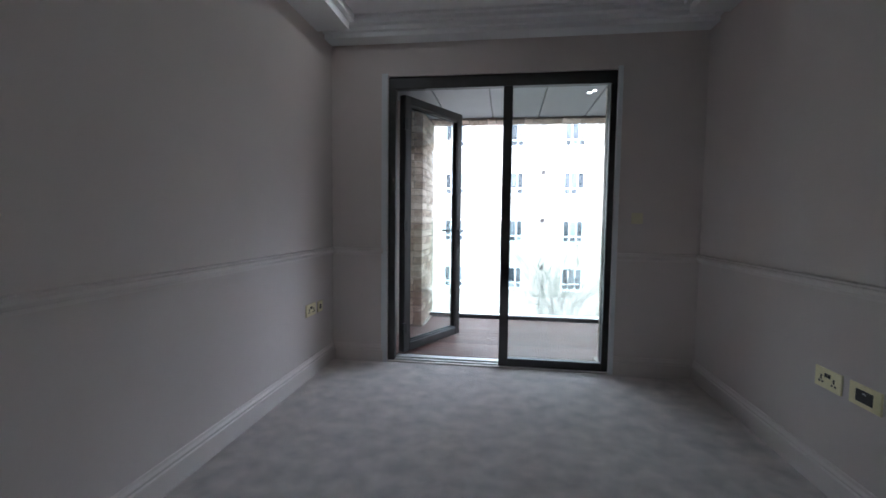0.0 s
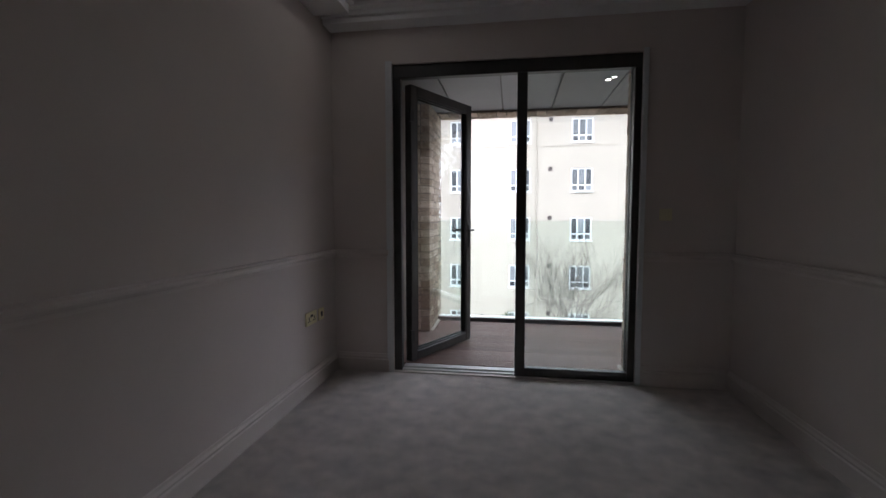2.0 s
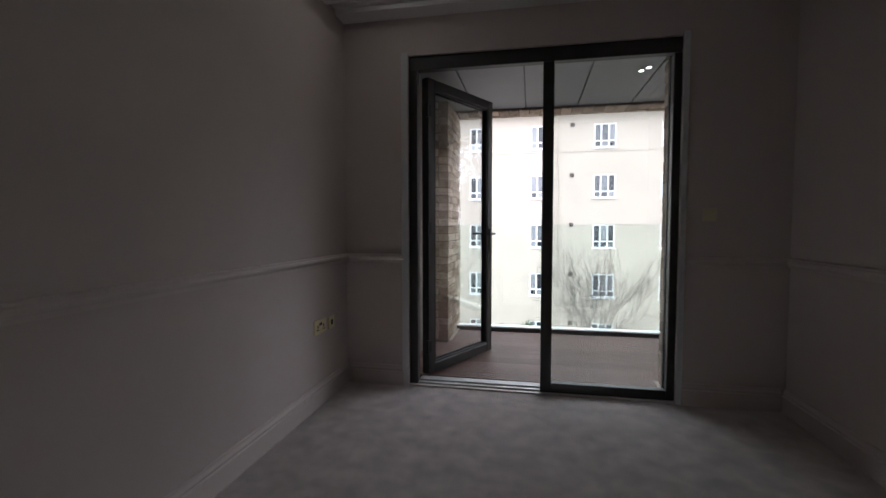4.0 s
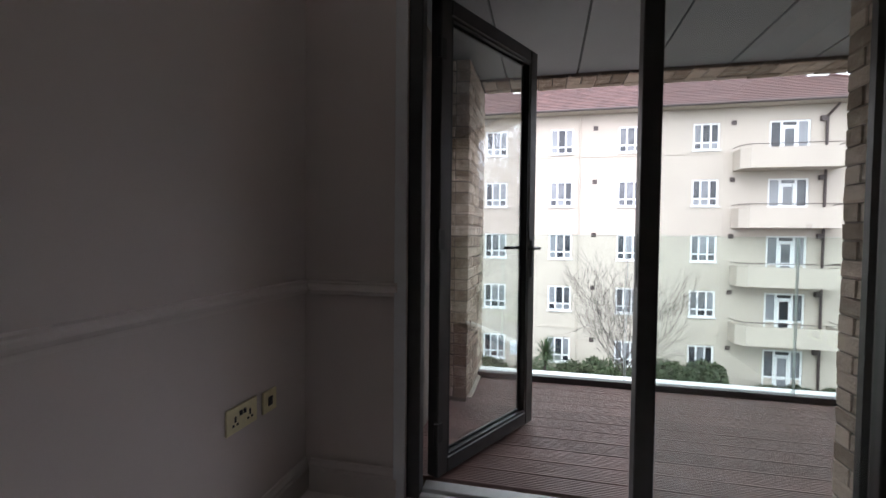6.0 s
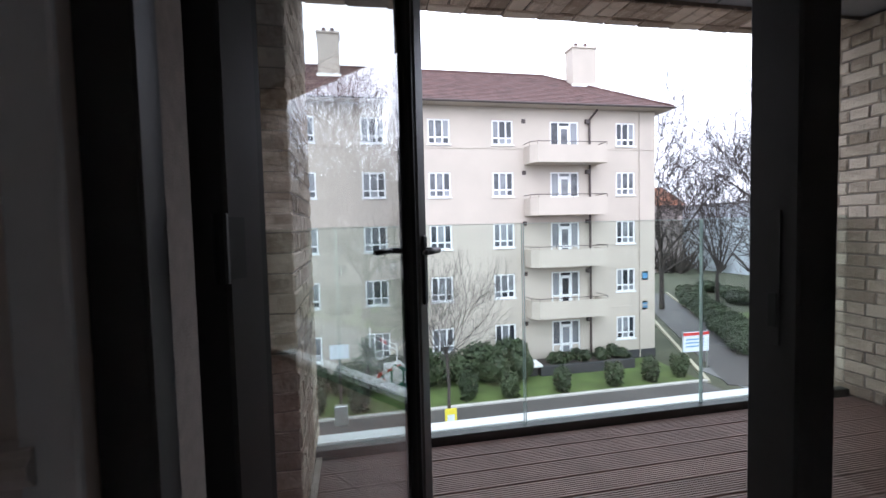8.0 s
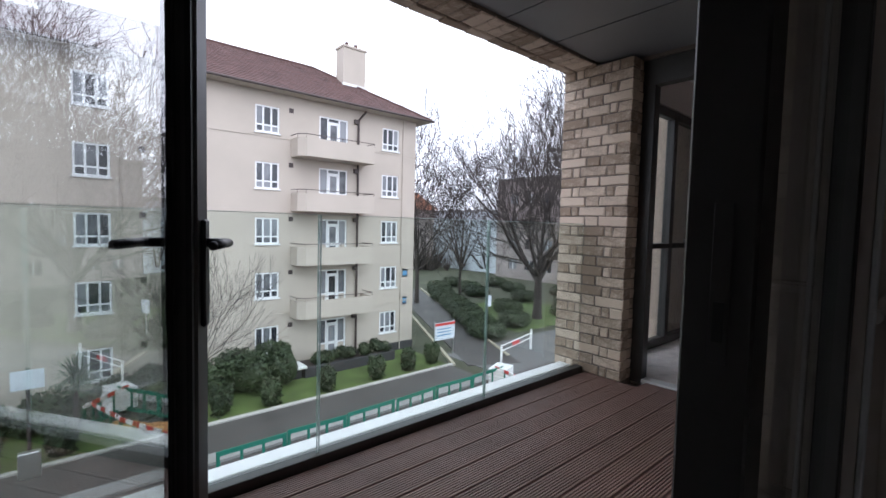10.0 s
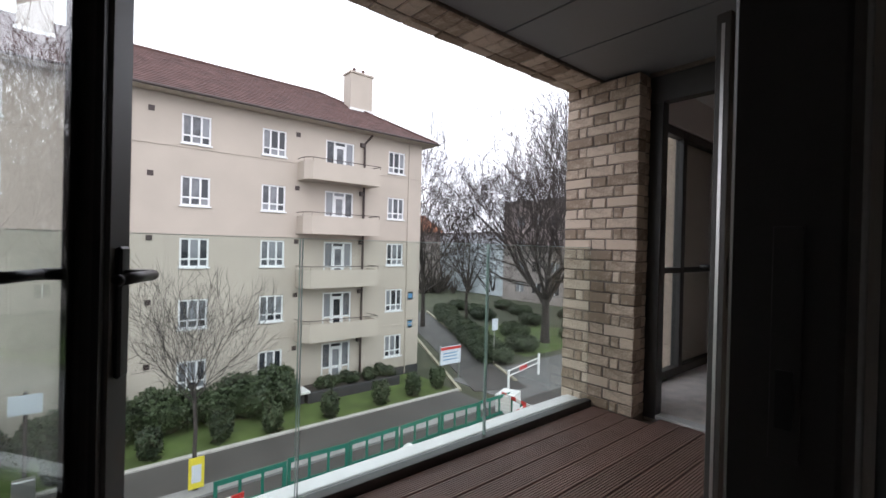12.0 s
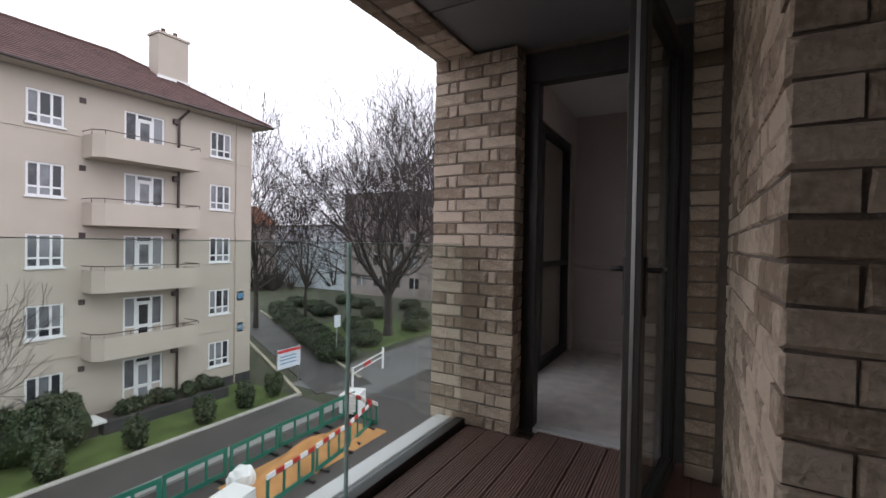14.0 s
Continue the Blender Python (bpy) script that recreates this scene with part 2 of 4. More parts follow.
part("threshold", bm, M_SILL, door, "pale metal threshold with dark channel")
part("threshold_channel", boxed(FX0 + 0.062, 0.391, 4.122, 4.137, 0.0, 0.008), M_BLACK, door)
pane = part("pane", boxed(0.45, FX1 - 0.045, 4.115, 4.123, 0.07, 2.34), M_GLASS, door, "clear fixed pane")
pane.visible_shadow = False
keep = part("strike_plate", boxed(0.3860, 0.3882, 4.114, 4.138, 1.0, 1.22, bevel=0.0005), M_FRAME, door, "dark metal lock strike plate")
part("lock_slot", boxed(0.3848, 0.3861, 4.119, 4.133, 1.03, 1.085), M_BLACK, keep)
bm = bmesh.new()
box(bm, FX0 - 0.065, FX0 + 0.01, 4.2005, 4.26, 0.0, FZ + 0.04)
box(bm, FX1 - 0.045, BX + 0.007, 4.2005, 4.235, 0.0, FZ + 0.04)
box(bm, FX0 + 0.01, FX1 - 0.045, 4.2005, 4.26, FZ - 0.05, FZ + 0.04)
part("cover_frame", bm, M_FRAME, door)


def door_leaf(width, height, name, label, glass=M_GLASS, rail=0.078, deep=0.066):
    """Glazed leaf, hinge edge on the origin, running along +x."""
    leaf = thing(name, label, "door")
    part("stile", boxed(0, rail, -deep / 2, deep / 2, 0, height, bevel=0.005), M_FRAME, leaf)
    part("stile", boxed(width - rail, width, -deep / 2, deep / 2, 0, height, bevel=0.005), M_FRAME, leaf)
    part("top_rail", boxed(rail, width - rail, -deep / 2, deep / 2, height - rail, height, bevel=0.005), M_FRAME, leaf)
    part("bottom_rail", boxed(rail, width - rail, -deep / 2, deep / 2, 0, rail, bevel=0.005), M_FRAME, leaf)
    bead = bmesh.new()
    for s in (-1, 1):
        y0, y1 = sorted((s * 0.016, s * 0.027))
        box(bead, rail, rail + 0.014, y0, y1, rail, height - rail)
        box(bead, width - rail - 0.014, width - rail, y0, y1, rail, height - rail)
        box(bead, rail + 0.014, width - rail - 0.014, y0, y1, rail, rail + 0.014)
        box(bead, rail + 0.014, width - rail - 0.014, y0, y1, height - rail - 0.014, height - rail)
    part("glazing_bead", bead, M_BLACK, leaf)
    p = part("pane", boxed(rail - 0.01, width - rail + 0.01, -0.004, 0.004, rail - 0.01, height - rail + 0.01), glass, leaf, "clear reflective glass pane")
    p.visible_shadow = False
    for s in (-1, 1):
        hb = bmesh.new()
        y = s * deep / 2
        y0, y1 = sorted((y, y + s * 0.010))
        plate = part("handle_plate", boxed(width - rail / 2 - 0.017, width - rail / 2 + 0.017, y0, y1, 0.91, 1.14, bevel=0.004), M_BLACK, leaf, "black handle backplate")
        x = width - rail / 2
        cylinder(hb, (x, y + s * 0.008, 1.09), (x, y + s * 0.052, 1.09), 0.010)
        cylinder(hb, (x + 0.008, y + s * 0.050, 1.09), (x - 0.118, y + s * 0.050, 1.09), 0.0095)
        bmesh.ops.create_uvsphere(hb, u_segments=10, v_segments=6, radius=0.0095, matrix=Matrix.Translation((x - 0.118, y + s * 0.050, 1.09)))
        part("lever", hb, M_BLACK, plate, "black lever handle", smooth=True)
    part("lock_faceplate", boxed(width - 0.0005, width + 0.0025, -0.007, 0.007, 0.05, height - 0.05), M_STEEL, leaf, "thin steel lock faceplate")
    for z in (0.22, height / 2, height - 0.25):
        hb = cylinder(bmesh.new(), (-0.012, -deep / 2, z - 0.05), (-0.012, -deep / 2, z + 0.05), 0.011)
        box(hb, -0.012, 0.03, -deep / 2 - 0.006, -deep / 2, z - 0.045, z + 0.045)
        part("hinge", hb, M_BLACK, leaf)
    return leaf


leaf = door_leaf(0.905, 2.285, "balcony_door", "open dark grey aluminium door with tall glass pane")
leaf.matrix_basis = pose(-0.490, 4.226, 0.04, 0, 0, 62.3)

# ---- socket plates, switch and thermostat on the walls ----
def wall_plate(name, label, category, width, height, mat, inside, m):
    """Plate on the plane y = 0, facing -y, centred on the origin."""
    t = thing(name, label, category)
    part("plate", boxed(-width / 2, width / 2, -0.009, 0.0, -height / 2, height / 2, bevel=0.002), mat, t)
    for nm, x0, x1, z0, z1, mt in inside:
        part(nm, boxed(x0, x1, -0.0115, -0.0075, z0, z1, bevel=0.0007), mt, t)
    t.matrix_basis = m
    return t


def socket_inside():
    out = []
    for c in (-0.041, 0.041):
        out += [("pin_hole", c - 0.004, c + 0.004, -0.008, 0.013, M_BLACK), ("pin_hole", c - 0.016, c - 0.006, -0.022, -0.014, M_BLACK), ("pin_hole", c + 0.006, c + 0.016, -0.022, -0.014, M_BLACK)]
    out += [("rocker", -0.018, -0.003, 0.008, 0.026, M_BLACK), ("rocker", 0.003, 0.018, 0.008, 0.026, M_BLACK)]
    return out


wall_plate("double_socket", "brass double plug socket on the pale wall", "socket", 0.170, 0.094, M_BRASS, socket_inside(), pose(XL, 3.60, 0.528, 0, 0, 90))
wall_plate("aerial_socket", "small brass aerial socket on the pale wall", "socket", 0.088, 0.088, M_BRASS, [("outlet", -0.014, 0.014, -0.018, 0.018, M_BLACK)], pose(XL, 3.77, 0.524, 0, 0, 90))
wall_plate("double_socket", "brass double plug socket on the pale wall", "socket", 0.170, 0.094, M_BRASS, socket_inside(), pose(XR, 2.59, 0.522, 0, 0, -90))
wall_plate("media_plate", "brass media plate with dark centre on the wall", "socket", 0.170, 0.094, M_BRASS, [("module", -0.045, 0.045, -0.026, 0.026, M_BLACK), ("connector", -0.012, 0.012, 0.008, 0.018, M_STEEL)], pose(XR, 2.374, 0.523, 0, 0, -90))
wall_plate("light_switch", "cream square switch plate beside the balcony door", "switch", 0.086, 0.086, M_PLATE, [("rocker", -0.006, 0.006, -0.012, 0.012, M_PLATE)], pose(1.455, YF, 1.27, 0, 0, 0))
wall_plate("thermostat", "small dark screen thermostat with white base", "thermostat", 0.09, 0.10, M_UPVC, [("screen", -0.042, 0.042, 0.0, 0.046, M_BLACK)], pose(XR, 2.250, 1.275, 0, 0, -90))


def downlight(name, label, x, y, z, r=0.04):
    t = thing(name, label, "ceiling light")
    ring = bmesh.new()
    bmesh.ops.create_cone(ring, cap_ends=False, segments=24, radius1=r * 1.25, radius2=r, depth=0.008, matrix=Matrix.Translation((x, y, z - 0.004)))
    part("bezel", ring, M_STEEL, t)
    part("lens", cylinder(bmesh.new(), (x, y, z - 0.004), (x, y, z - 0.001), r * 0.98, sides=24), M_LAMP, t, "bright lamp lens")
    return t


downlight("downlight", "round lit downlight set in the white ceiling", -0.57, 3.46, 2.82)
downlight("soffit_downlight", "small lit twin downlight in the balcony soffit", 1.19, 4.84, SOFFIT, 0.02)
downlight("soffit_downlight", "small lit twin downlight in the balcony soffit", 1.23, 4.77, SOFFIT, 0.02)

# ---- balcony shell ----
bm = boxed(-1.0, PIER_X + 0.4, 4.2, 5.86, -0.25, -0.03)
structure("balcony_floor_slab", bm, M_MORTAR, "concrete balcony slab under the deck").name = "floor_balcony"
bm = bmesh.new()
lines = [-1.35, -0.84, -0.30, 0.245, 0.78, 1.315, 1.845, 2.375, 3.2]
for a, b in zip(lines, lines[1:]):
    box(bm, a + 0.007, b - 0.007, 4.2, 5.84, SOFFIT, SOFFIT + 0.02)
structure("ceiling_balcony", bm, M_SOFFIT, "grey metal soffit panels over the balcony")
# solid black backing, its colour stands in for shade in the panel gaps
structure("ceiling_void", boxed(-1.35, 3.2, 4.2, 5.84, SOFFIT + 0.021, SOFFIT + 0.33), M_BLACK, "black backing slab that stands in for shade in the soffit panel gaps")
structure("wall_lintel", boxed(-1.3, 3.4, 5.842, OUT_Y - 0.006, 2.455, 2.95), M_MORTAR, "mortar bed of the brick lintel")
structure("wall_balcony_south", wall_panel(bmesh.new(), "x", -0.70, PIER_X + 0.17, -0.25, 2.82, 4.2005, YO - 0.008, [(FX0 - 0.07, BX + 0.008, -0.25, FZ + 0.05)]), M_MORTAR, "buff brick outer wall beside the balcony door")
structure("wall_pier_east", boxed(PIER_X + 0.008, PIER_X + 0.4, 5.548, OUT_Y - 0.006, -0.25, 2.454), M_MORTAR, "buff brick pier at the end of the balcony")
structure("wall_pier_west", boxed(-0.90, -0.518, 5.342, OUT_Y - 0.006, -0.25, 2.454), M_MORTAR, "buff brick pier at the end of the balcony")
structure("wall_jamb_east", boxed(PIER_X + 0.008, PIER_X + 0.17, YO - 0.008, 4.59, -0.25, 2.82), M_MORTAR, "narrow buff brick jamb beside the second door")
structure("wall_balcony_west", boxed(-0.86, -0.70, 4.21, 5.34, -0.25, 2.82), M_MORTAR, "brick wall closing the balcony end")
structure("trim_coping", boxed(-0.516, PIER_X + 0.006, 5.968, 6.078, -0.2, 0.050, bevel=0.006), M_COPING, "white coping outside the glass balustrade")
structure("trim_ledge", boxed(-0.516, PIER_X + 0.006, 5.925, 5.967, -0.2, 0.042, bevel=0.004), M_SOFFIT, "grey metal ledge behind the white coping")

balustrade = thing("glass_balustrade", "frameless clear glass balustrade in a dark floor channel", "balustrade")
part("channel", boxed(-0.515, PIER_X + 0.005, 5.862, 5.924, -0.03, 0.062, bevel=0.003), M_FRAME, balustrade, "dark metal base channel")
for a, b in ((-0.515, 0.644), (0.658, 1.807), (1.821, PIER_X - 0.002)):
    p = part("pane", boxed(a, b, 5.892, 5.907, 0.03, 1.213), M_BALU, balustrade, "faintly green glass panel")
    p.visible_shadow = False
    part("pane_edge", boxed(a, b, 5.8925, 5.9065, 1.2131, 1.2155), M_GLASS_EDGE, p)
for x in (0.6455, 0.6565, 1.8085, 1.8195):
    part("pane_edge", boxed(x - 0.001, x + 0.001, 5.8925, 5.9065, 0.063, 1.213), M_GLASS_EDGE, balustrade)

for dims in ((-0.509, -0.478, 5.335, 5.86, DECK, DECK + 0.012), (1.224, 1.257, 4.26, YO, DECK, DECK + 0.012)):
    structure("trim", boxed(*dims, bevel=0.002), M_KERB_STRIP, "pale strip at the foot of the brickwork")

# ---- second door and the room behind it ----
X2 = PIER_X + 0.17
frame2 = thing("second_door_frame", "dark grey aluminium door frame in the side wall", "door frame", kind="structure")
frame2.name = "door_3"
part("frame_head", boxed(X2, X2 + 0.09, 4.59, 5.547, 2.262, 2.45, bevel=0.004), M_FRAME, frame2)
part("frame_jamb", boxed(X2, X2 + 0.09, 5.452, 5.547, 0.0, 2.262, bevel=0.004), M_FRAME, frame2)
part("frame_jamb", boxed(X2, X2 + 0.09, 4.59, 4.655, 0.0, 2.262, bevel=0.004), M_FRAME, frame2)
part("threshold", boxed(X2 - 0.01, X2 + 0.09, 4.655, 5.452, 0.0, 0.035, bevel=0.004), M_SILL, frame2)
structure("wall_over_second_door", boxed(X2 - 0.02, X2 + 0.12, 4.59, 5.547, 2.45, 2.82), M_MORTAR, "brick over the second door").name = "wall_over_door"
leaf2 = door_leaf(0.86, 2.235, "side_door", "open dark grey glazed door standing over the deck")
leaf2.matrix_basis = pose(2.96, 4.66, 0.04, 0, 0, 173.5)
structure("floor_second_room", boxed(X2 + 0.03, 5.75, 3.0, 5.95, -0.25, 0.02), M_CARPET, "grey-beige carpet in the second room")
structure("wall_second_east", boxed(5.58, 5.73, 3.0, 5.95, 0.02, 2.8), M_PLASTER, "plain wall of the second room")
structure("wall_second_south", boxed(X2 + 0.17, 5.58, 3.0, 3.15, 0.02, 2.8), M_PLASTER, "plain wall of the second room")
structure("wall_second_west", boxed(X2 + 0.02, X2 + 0.17, 3.0, 4.585, 0.02, 2.8), M_PLASTER, "plain wall of the second room")
structure("wall_second_north", wall_panel(bmesh.new(), "x", X2 + 0.24, 5.58, -0.25, 2.8, 5.8, 5.95, [(3.42, 5.40, -0.25, 2.36)]), M_PLASTER, "plain wall with tall window")
structure("ceiling_second_room", boxed(X2, 5.75, 3.0, 5.95, 2.70, 2.82), M_CEIL, "white ceiling of the second room")
win2 = thing("window_frame_second", "tall dark framed window of the second room", "window", kind="structure")
win2.name = "window_1"
for a, b in ((3.42, 3.48), (4.37, 4.45), (5.34, 5.40)):
    part("post", boxed(a, b, 5.82, 5.90, 0.02, 2.36, bevel=0.004), M_FRAME, win2)
for a, b in ((3.48, 4.37), (4.45, 5.34)):
    for z0, z1 in ((0.02, 0.10), (1.0, 1.05), (2.28, 2.36)):
        part("rail", boxed(a, b, 5.82, 5.90, z0, z1, bevel=0.004), M_FRAME, win2)
    p = part("pane", boxed(a - 0.005, b + 0.005, 5.856, 5.862, 0.09, 2.29), M_GLASS, win2)
    p.visible_shadow = False
structure("baseboard", profile(bmesh.new(), skirting_points(-1, 5.58), "y", 3.15, 5.8), M_TRIM, "painted skirting board")
structure("trim", profile(bmesh.new(), dado_points(-1, 5.58), "y", 5.0, 5.8), M_TRIM, "painted dado rail")
inner = thing("inner_door", "closed pale flush door with steel handle", "door")
part("door_panel", boxed(5.545, 5.579, 4.15, 4.93, 0.025, 2.10, bevel=0.004), M_TRIM, inner)
hb = cylinder(bmesh.new(), (5.546, 4.88, 1.02), (5.50, 4.88, 1.02), 0.010)
cylinder(hb, (5.50, 4.885, 1.02), (5.50, 4.77, 1.02), 0.009)
part("handle", hb, M_STEEL, inner, "steel lever handle")
structure("wall_pier_window", boxed(4.6, 5.5, 5.955, 6.3, -0.25, 2.9), M_BRICK, "buff brick pier outside the second room window")
structure("wall_lower_facade", boxed(-5.0, 7.0, -1.8, 6.05, -6.6, -0.26), M_MORTAR, "plain brick storeys under the balcony")
structure("roof_slab", boxed(-2.0, 5.9, -2.0, 5.84, 2.955, 3.1), M_MORTAR, "plain slab over the rooms").name = "ceiling_slab"

# ---- the apartment building across the road ----
FAC = 25.5
STOREY, TOP, WIN_H, WIN_W = 2.62, 6.6, 1.24, 1.13
COLS = (-12.98, -9.72, -6.46, -3.20, 0.06, 3.30, 6.60, 13.55)
ROWS_Z = [TOP - STOREY * i for i in range(5)]
block = thing("apartment_building", "cream rendered five-storey block with red-brown tiled roof", "building")
holes = [(x, x + WIN_W, z - WIN_H, z) for x in COLS for z in ROWS_Z] + [(9.76, 11.38, z - 2.12, z) for z in ROWS_Z]
part("wall", wall_panel(bmesh.new(), "x", -16.0, 15.9, -6.6, 7.35, FAC, FAC + 0.3, holes), M_RENDER, block)
bm = boxed(-16.0, 15.9, 34.7, 35.0, -6.6, 7.35)
box(bm, -16.0, -15.7, FAC + 0.3, 34.7, -6.6, 7.35)
box(bm, 15.6, 15.9, FAC + 0.3, 34.7, -6.6, 7.35)
box(bm, -15.7, 15.6, FAC + 1.3, FAC + 1.4, -6.6, 7.35)
part("wall", bm, M_RENDER, block)
part("plinth", boxed(11.5, 15.93, FAC - 0.03, FAC - 0.004, -6.6, -5.78), M_PLINTH, block, "dark painted plinth")
for z in (5.16, -3.35):
    part("string_course", boxed(-16.0, 15.9, FAC - 0.03, FAC - 0.003, z, z + 0.05), M_RENDER, block)


def casement():
    """Three tall lights over three short ones, origin at the top left corner of the opening."""
    bm = bmesh.new()
    w, h = WIN_W, WIN_H
    xs = [0.0, w / 3, 2 * w / 3, w]
    for x in xs:
        c = min(max(x, 0.04), w - 0.04)
        box(bm, c - 0.04, c + 0.04, 0.03, 0.10, -h, 0)
    for z in (-0.035, -h * 0.72, -h + 0.035):
        for a, b in zip(xs, xs[1:]):
            box(bm, max(a, 0) + 0.04, b - 0.04, 0.032, 0.098, z - 0.035, z + 0.035)
    win = part("window", bm, M_UPVC, block, "white framed casement window")
    for a, b in zip(xs, xs[1:]):
        part("pane", boxed(a + 0.04, b - 0.04, 0.06, 0.07, -h * 0.72 + 0.035, -0.07), M_PANE, win)
        part("pane", boxed(a + 0.04, b - 0.04, 0.06, 0.07, -h + 0.07, -h * 0.72 - 0.035), M_PANE, win)
    part("sill", boxed(-0.05, w + 0.05, -0.07, 0.03, -h - 0.06, -h), M_UPVC, win)
    return win


win = casement()
spots = [(x, z) for x in COLS for z in ROWS_Z]
win.matrix_basis = pose(spots[0][0], FAC, spots[0][1])
for x, z in spots[1:]:
    copy_thing(win, pose(x, FAC, z))


def balcony_door_unit():
    w, h = 1.62, 2.12
    unit = part("balcony_doors", boxed(0, w, 0.034, 0.096, -0.07, 0), M_UPVC, block, "white framed balcony door with side windows")
    for x in (0.04, 0.49, 1.13, w - 0.04):
        part("post", boxed(x - 0.045, x + 0.045, 0.03, 0.10, -h, -0.071), M_UPVC, unit)
    for x0, x1 in ((0.085, 0.445), (1.175, w - 0.085)):
        part("rail", boxed(x0, x1, 0.034, 0.096, -1.32, -1.24), M_UPVC, unit)
    part("rail", boxed(0.535, 1.085, 0.02, 0.094, -0.36, -0.22), M_UPVC, unit)
    leaf_bm = wall_panel(bmesh.new(), "x", 0.536, 1.084, -h, -0.361, 0.02, 0.09, [(0.62, 1.0, -1.22, -0.37), (0.62, 1.0, -h + 0.18, -1.36)])
    part("door", leaf_bm, M_UPVC, unit)
    for x0, x1, z0, z1 in ((0.08, 0.45, -1.24, -0.07), (1.17, w - 0.08, -1.24, -0.07), (0.62, 1.0, -1.22, -0.36), (0.62, 1.0, -h + 0.18, -1.36), (0.53, 1.09, -0.22, -0.07)):
        part("pane", boxed(x0, x1, 0.06, 0.07, z0, z1), M_PANE, unit)
    part("panel", boxed(0.08, 0.45, 0.05, 0.07, -h, -1.32), M_RENDER, unit)
    part("panel", boxed(1.17, w - 0.08, 0.05, 0.07, -h, -1.32), M_RENDER, unit)
    return unit


unit = balcony_door_unit()
unit.matrix_basis = pose(9.76, FAC, ROWS_Z[0])
for z in ROWS_Z[1:]:
    copy_thing(unit, pose(9.76, FAC, z))


def far_balcony():
    """Rendered parapet balcony with a canted end, origin at the underside of the slab."""
    x0, x1, y0 = 8.3, 12.35, -1.15
    outline = [(x0, y0 + 0.35), (x0 + 0.3, y0), (x1, y0), (x1, 0.0), (x0, 0.0)]
    bm = bmesh.new()
    low, high = [bm.verts.new((x, y, 0.0)) for x, y in outline], [bm.verts.new((x, y, 0.14)) for x, y in outline]
    for i in range(5):
        bm.faces.new((low[i], low[(i + 1) % 5], high[(i + 1) % 5], high[i]))
    bm.faces.new(low[::-1])
    bm.faces.new(high)
    ins = [(x0 + 0.1, y0 + 0.39), (x0 + 0.34, y0 + 0.1), (x1 - 0.1, y0 + 0.1), (x1 - 0.1, 0.0)]
    outs = [(x0, 0.0), outline[0], outline[1], outline[2], outline[3]]
    ins = [(x0 + 0.1, 0.0)] + ins
    for (a, b), (c, d) in zip(zip(outs, outs[1:]), zip(ins, ins[1:])):
        q = [bm.verts.new((p[0], p[1], z)) for z in (0.14, 0.88) for p in (a, b, d, c)]
        for f in ((0, 1, 5, 4), (1, 2, 6, 5), (2, 3, 7, 6), (3, 0, 4, 7), (4, 5, 6, 7)):
            bm.faces.new([q[k] for k in f])
    bmesh.ops.recalc_face_normals(bm, faces=bm.faces[:])
    balc = part("balcony", bm, M_RENDER, block, "cream rendered balcony parapet")
    bar = bmesh.new()
    for (a, b) in zip(outs, outs[1:]):
        a, b = Vector((*a, 0)), Vector((*b, 0))
        cylinder(bar, a + Vector((0, 0.04, 1.04)), b + Vector((0, 0.04, 1.04)), 0.018, sides=6)
        k = max(1, int((b - a).length / 0.8))
        for i in range(k + 1):
            q = a + (b - a) * i / k + Vector((0, 0.04, 0))
            cylinder(bar, q + Vector((0, 0, 0.87)), q + Vector((0, 0, 1.04)), 0.012, sides=5)
    part("railing", bar, M_GUTTER, balc, "thin dark railing")
    return balc


balc = far_balcony()
balc.matrix_basis = pose(0, FAC, 4.34)
for i in (1, 2, 3):
    copy_thing(balc, pose(0, FAC, 4.34 - STOREY * i))
bm = bmesh.new()
cylinder(bm, (11.95, FAC - 0.12, -6.2), (11.95, FAC - 0.12, 6.7), 0.06, sides=8)
cylinder(bm, (11.95, FAC - 0.12, 6.7), (12.2, FAC - 0.5, 7.15), 0.06, sides=8)
for z in ROWS_Z:
    box(bm, 11.72, 11.92, FAC - 0.16, FAC - 0.005, z - 0.1, z + 0.12)
part("drainpipe", bm, M_GUTTER, block, "dark brown drainpipe")
for x in (1.50, -8.3, 14.95):
    part("drainpipe", cylinder(bmesh.new(), (x, FAC - 0.05, -6.2), (x, FAC - 0.05, 7.2), 0.035, sides=8), M_RENDER, block)
for x in (2.22, 8.3, -4.3, -10.8):
    for z in ROWS_Z:
        part("vent", boxed(x - 0.11, x + 0.11, FAC - 0.02, FAC - 0.003, z - 0.14, z + 0.08), M_GUTTER, block, "dark square vent")

# hipped roof of overlapping tile courses
EAVE_Z, RIDGE_Z, EAVE_Y, RIDGE_Y, EAVE_X, RIDGE_X = 7.36, 10.45, 24.85, 30.0, 16.6, 11.45
COURSES = 22
roof = new("roof")
roof.parent = block


def roof_ring(f, lift):
    z = EAVE_Z + (RIDGE_Z - EAVE_Z) * f + lift
    d = (RIDGE_Y - EAVE_Y) * f
    return [(-16.7 + d, EAVE_Y + d, z), (EAVE_X - d, EAVE_Y + d, z), (EAVE_X - d, 2 * RIDGE_Y - EAVE_Y - d, z), (-16.7 + d, 2 * RIDGE_Y - EAVE_Y - d, z)]


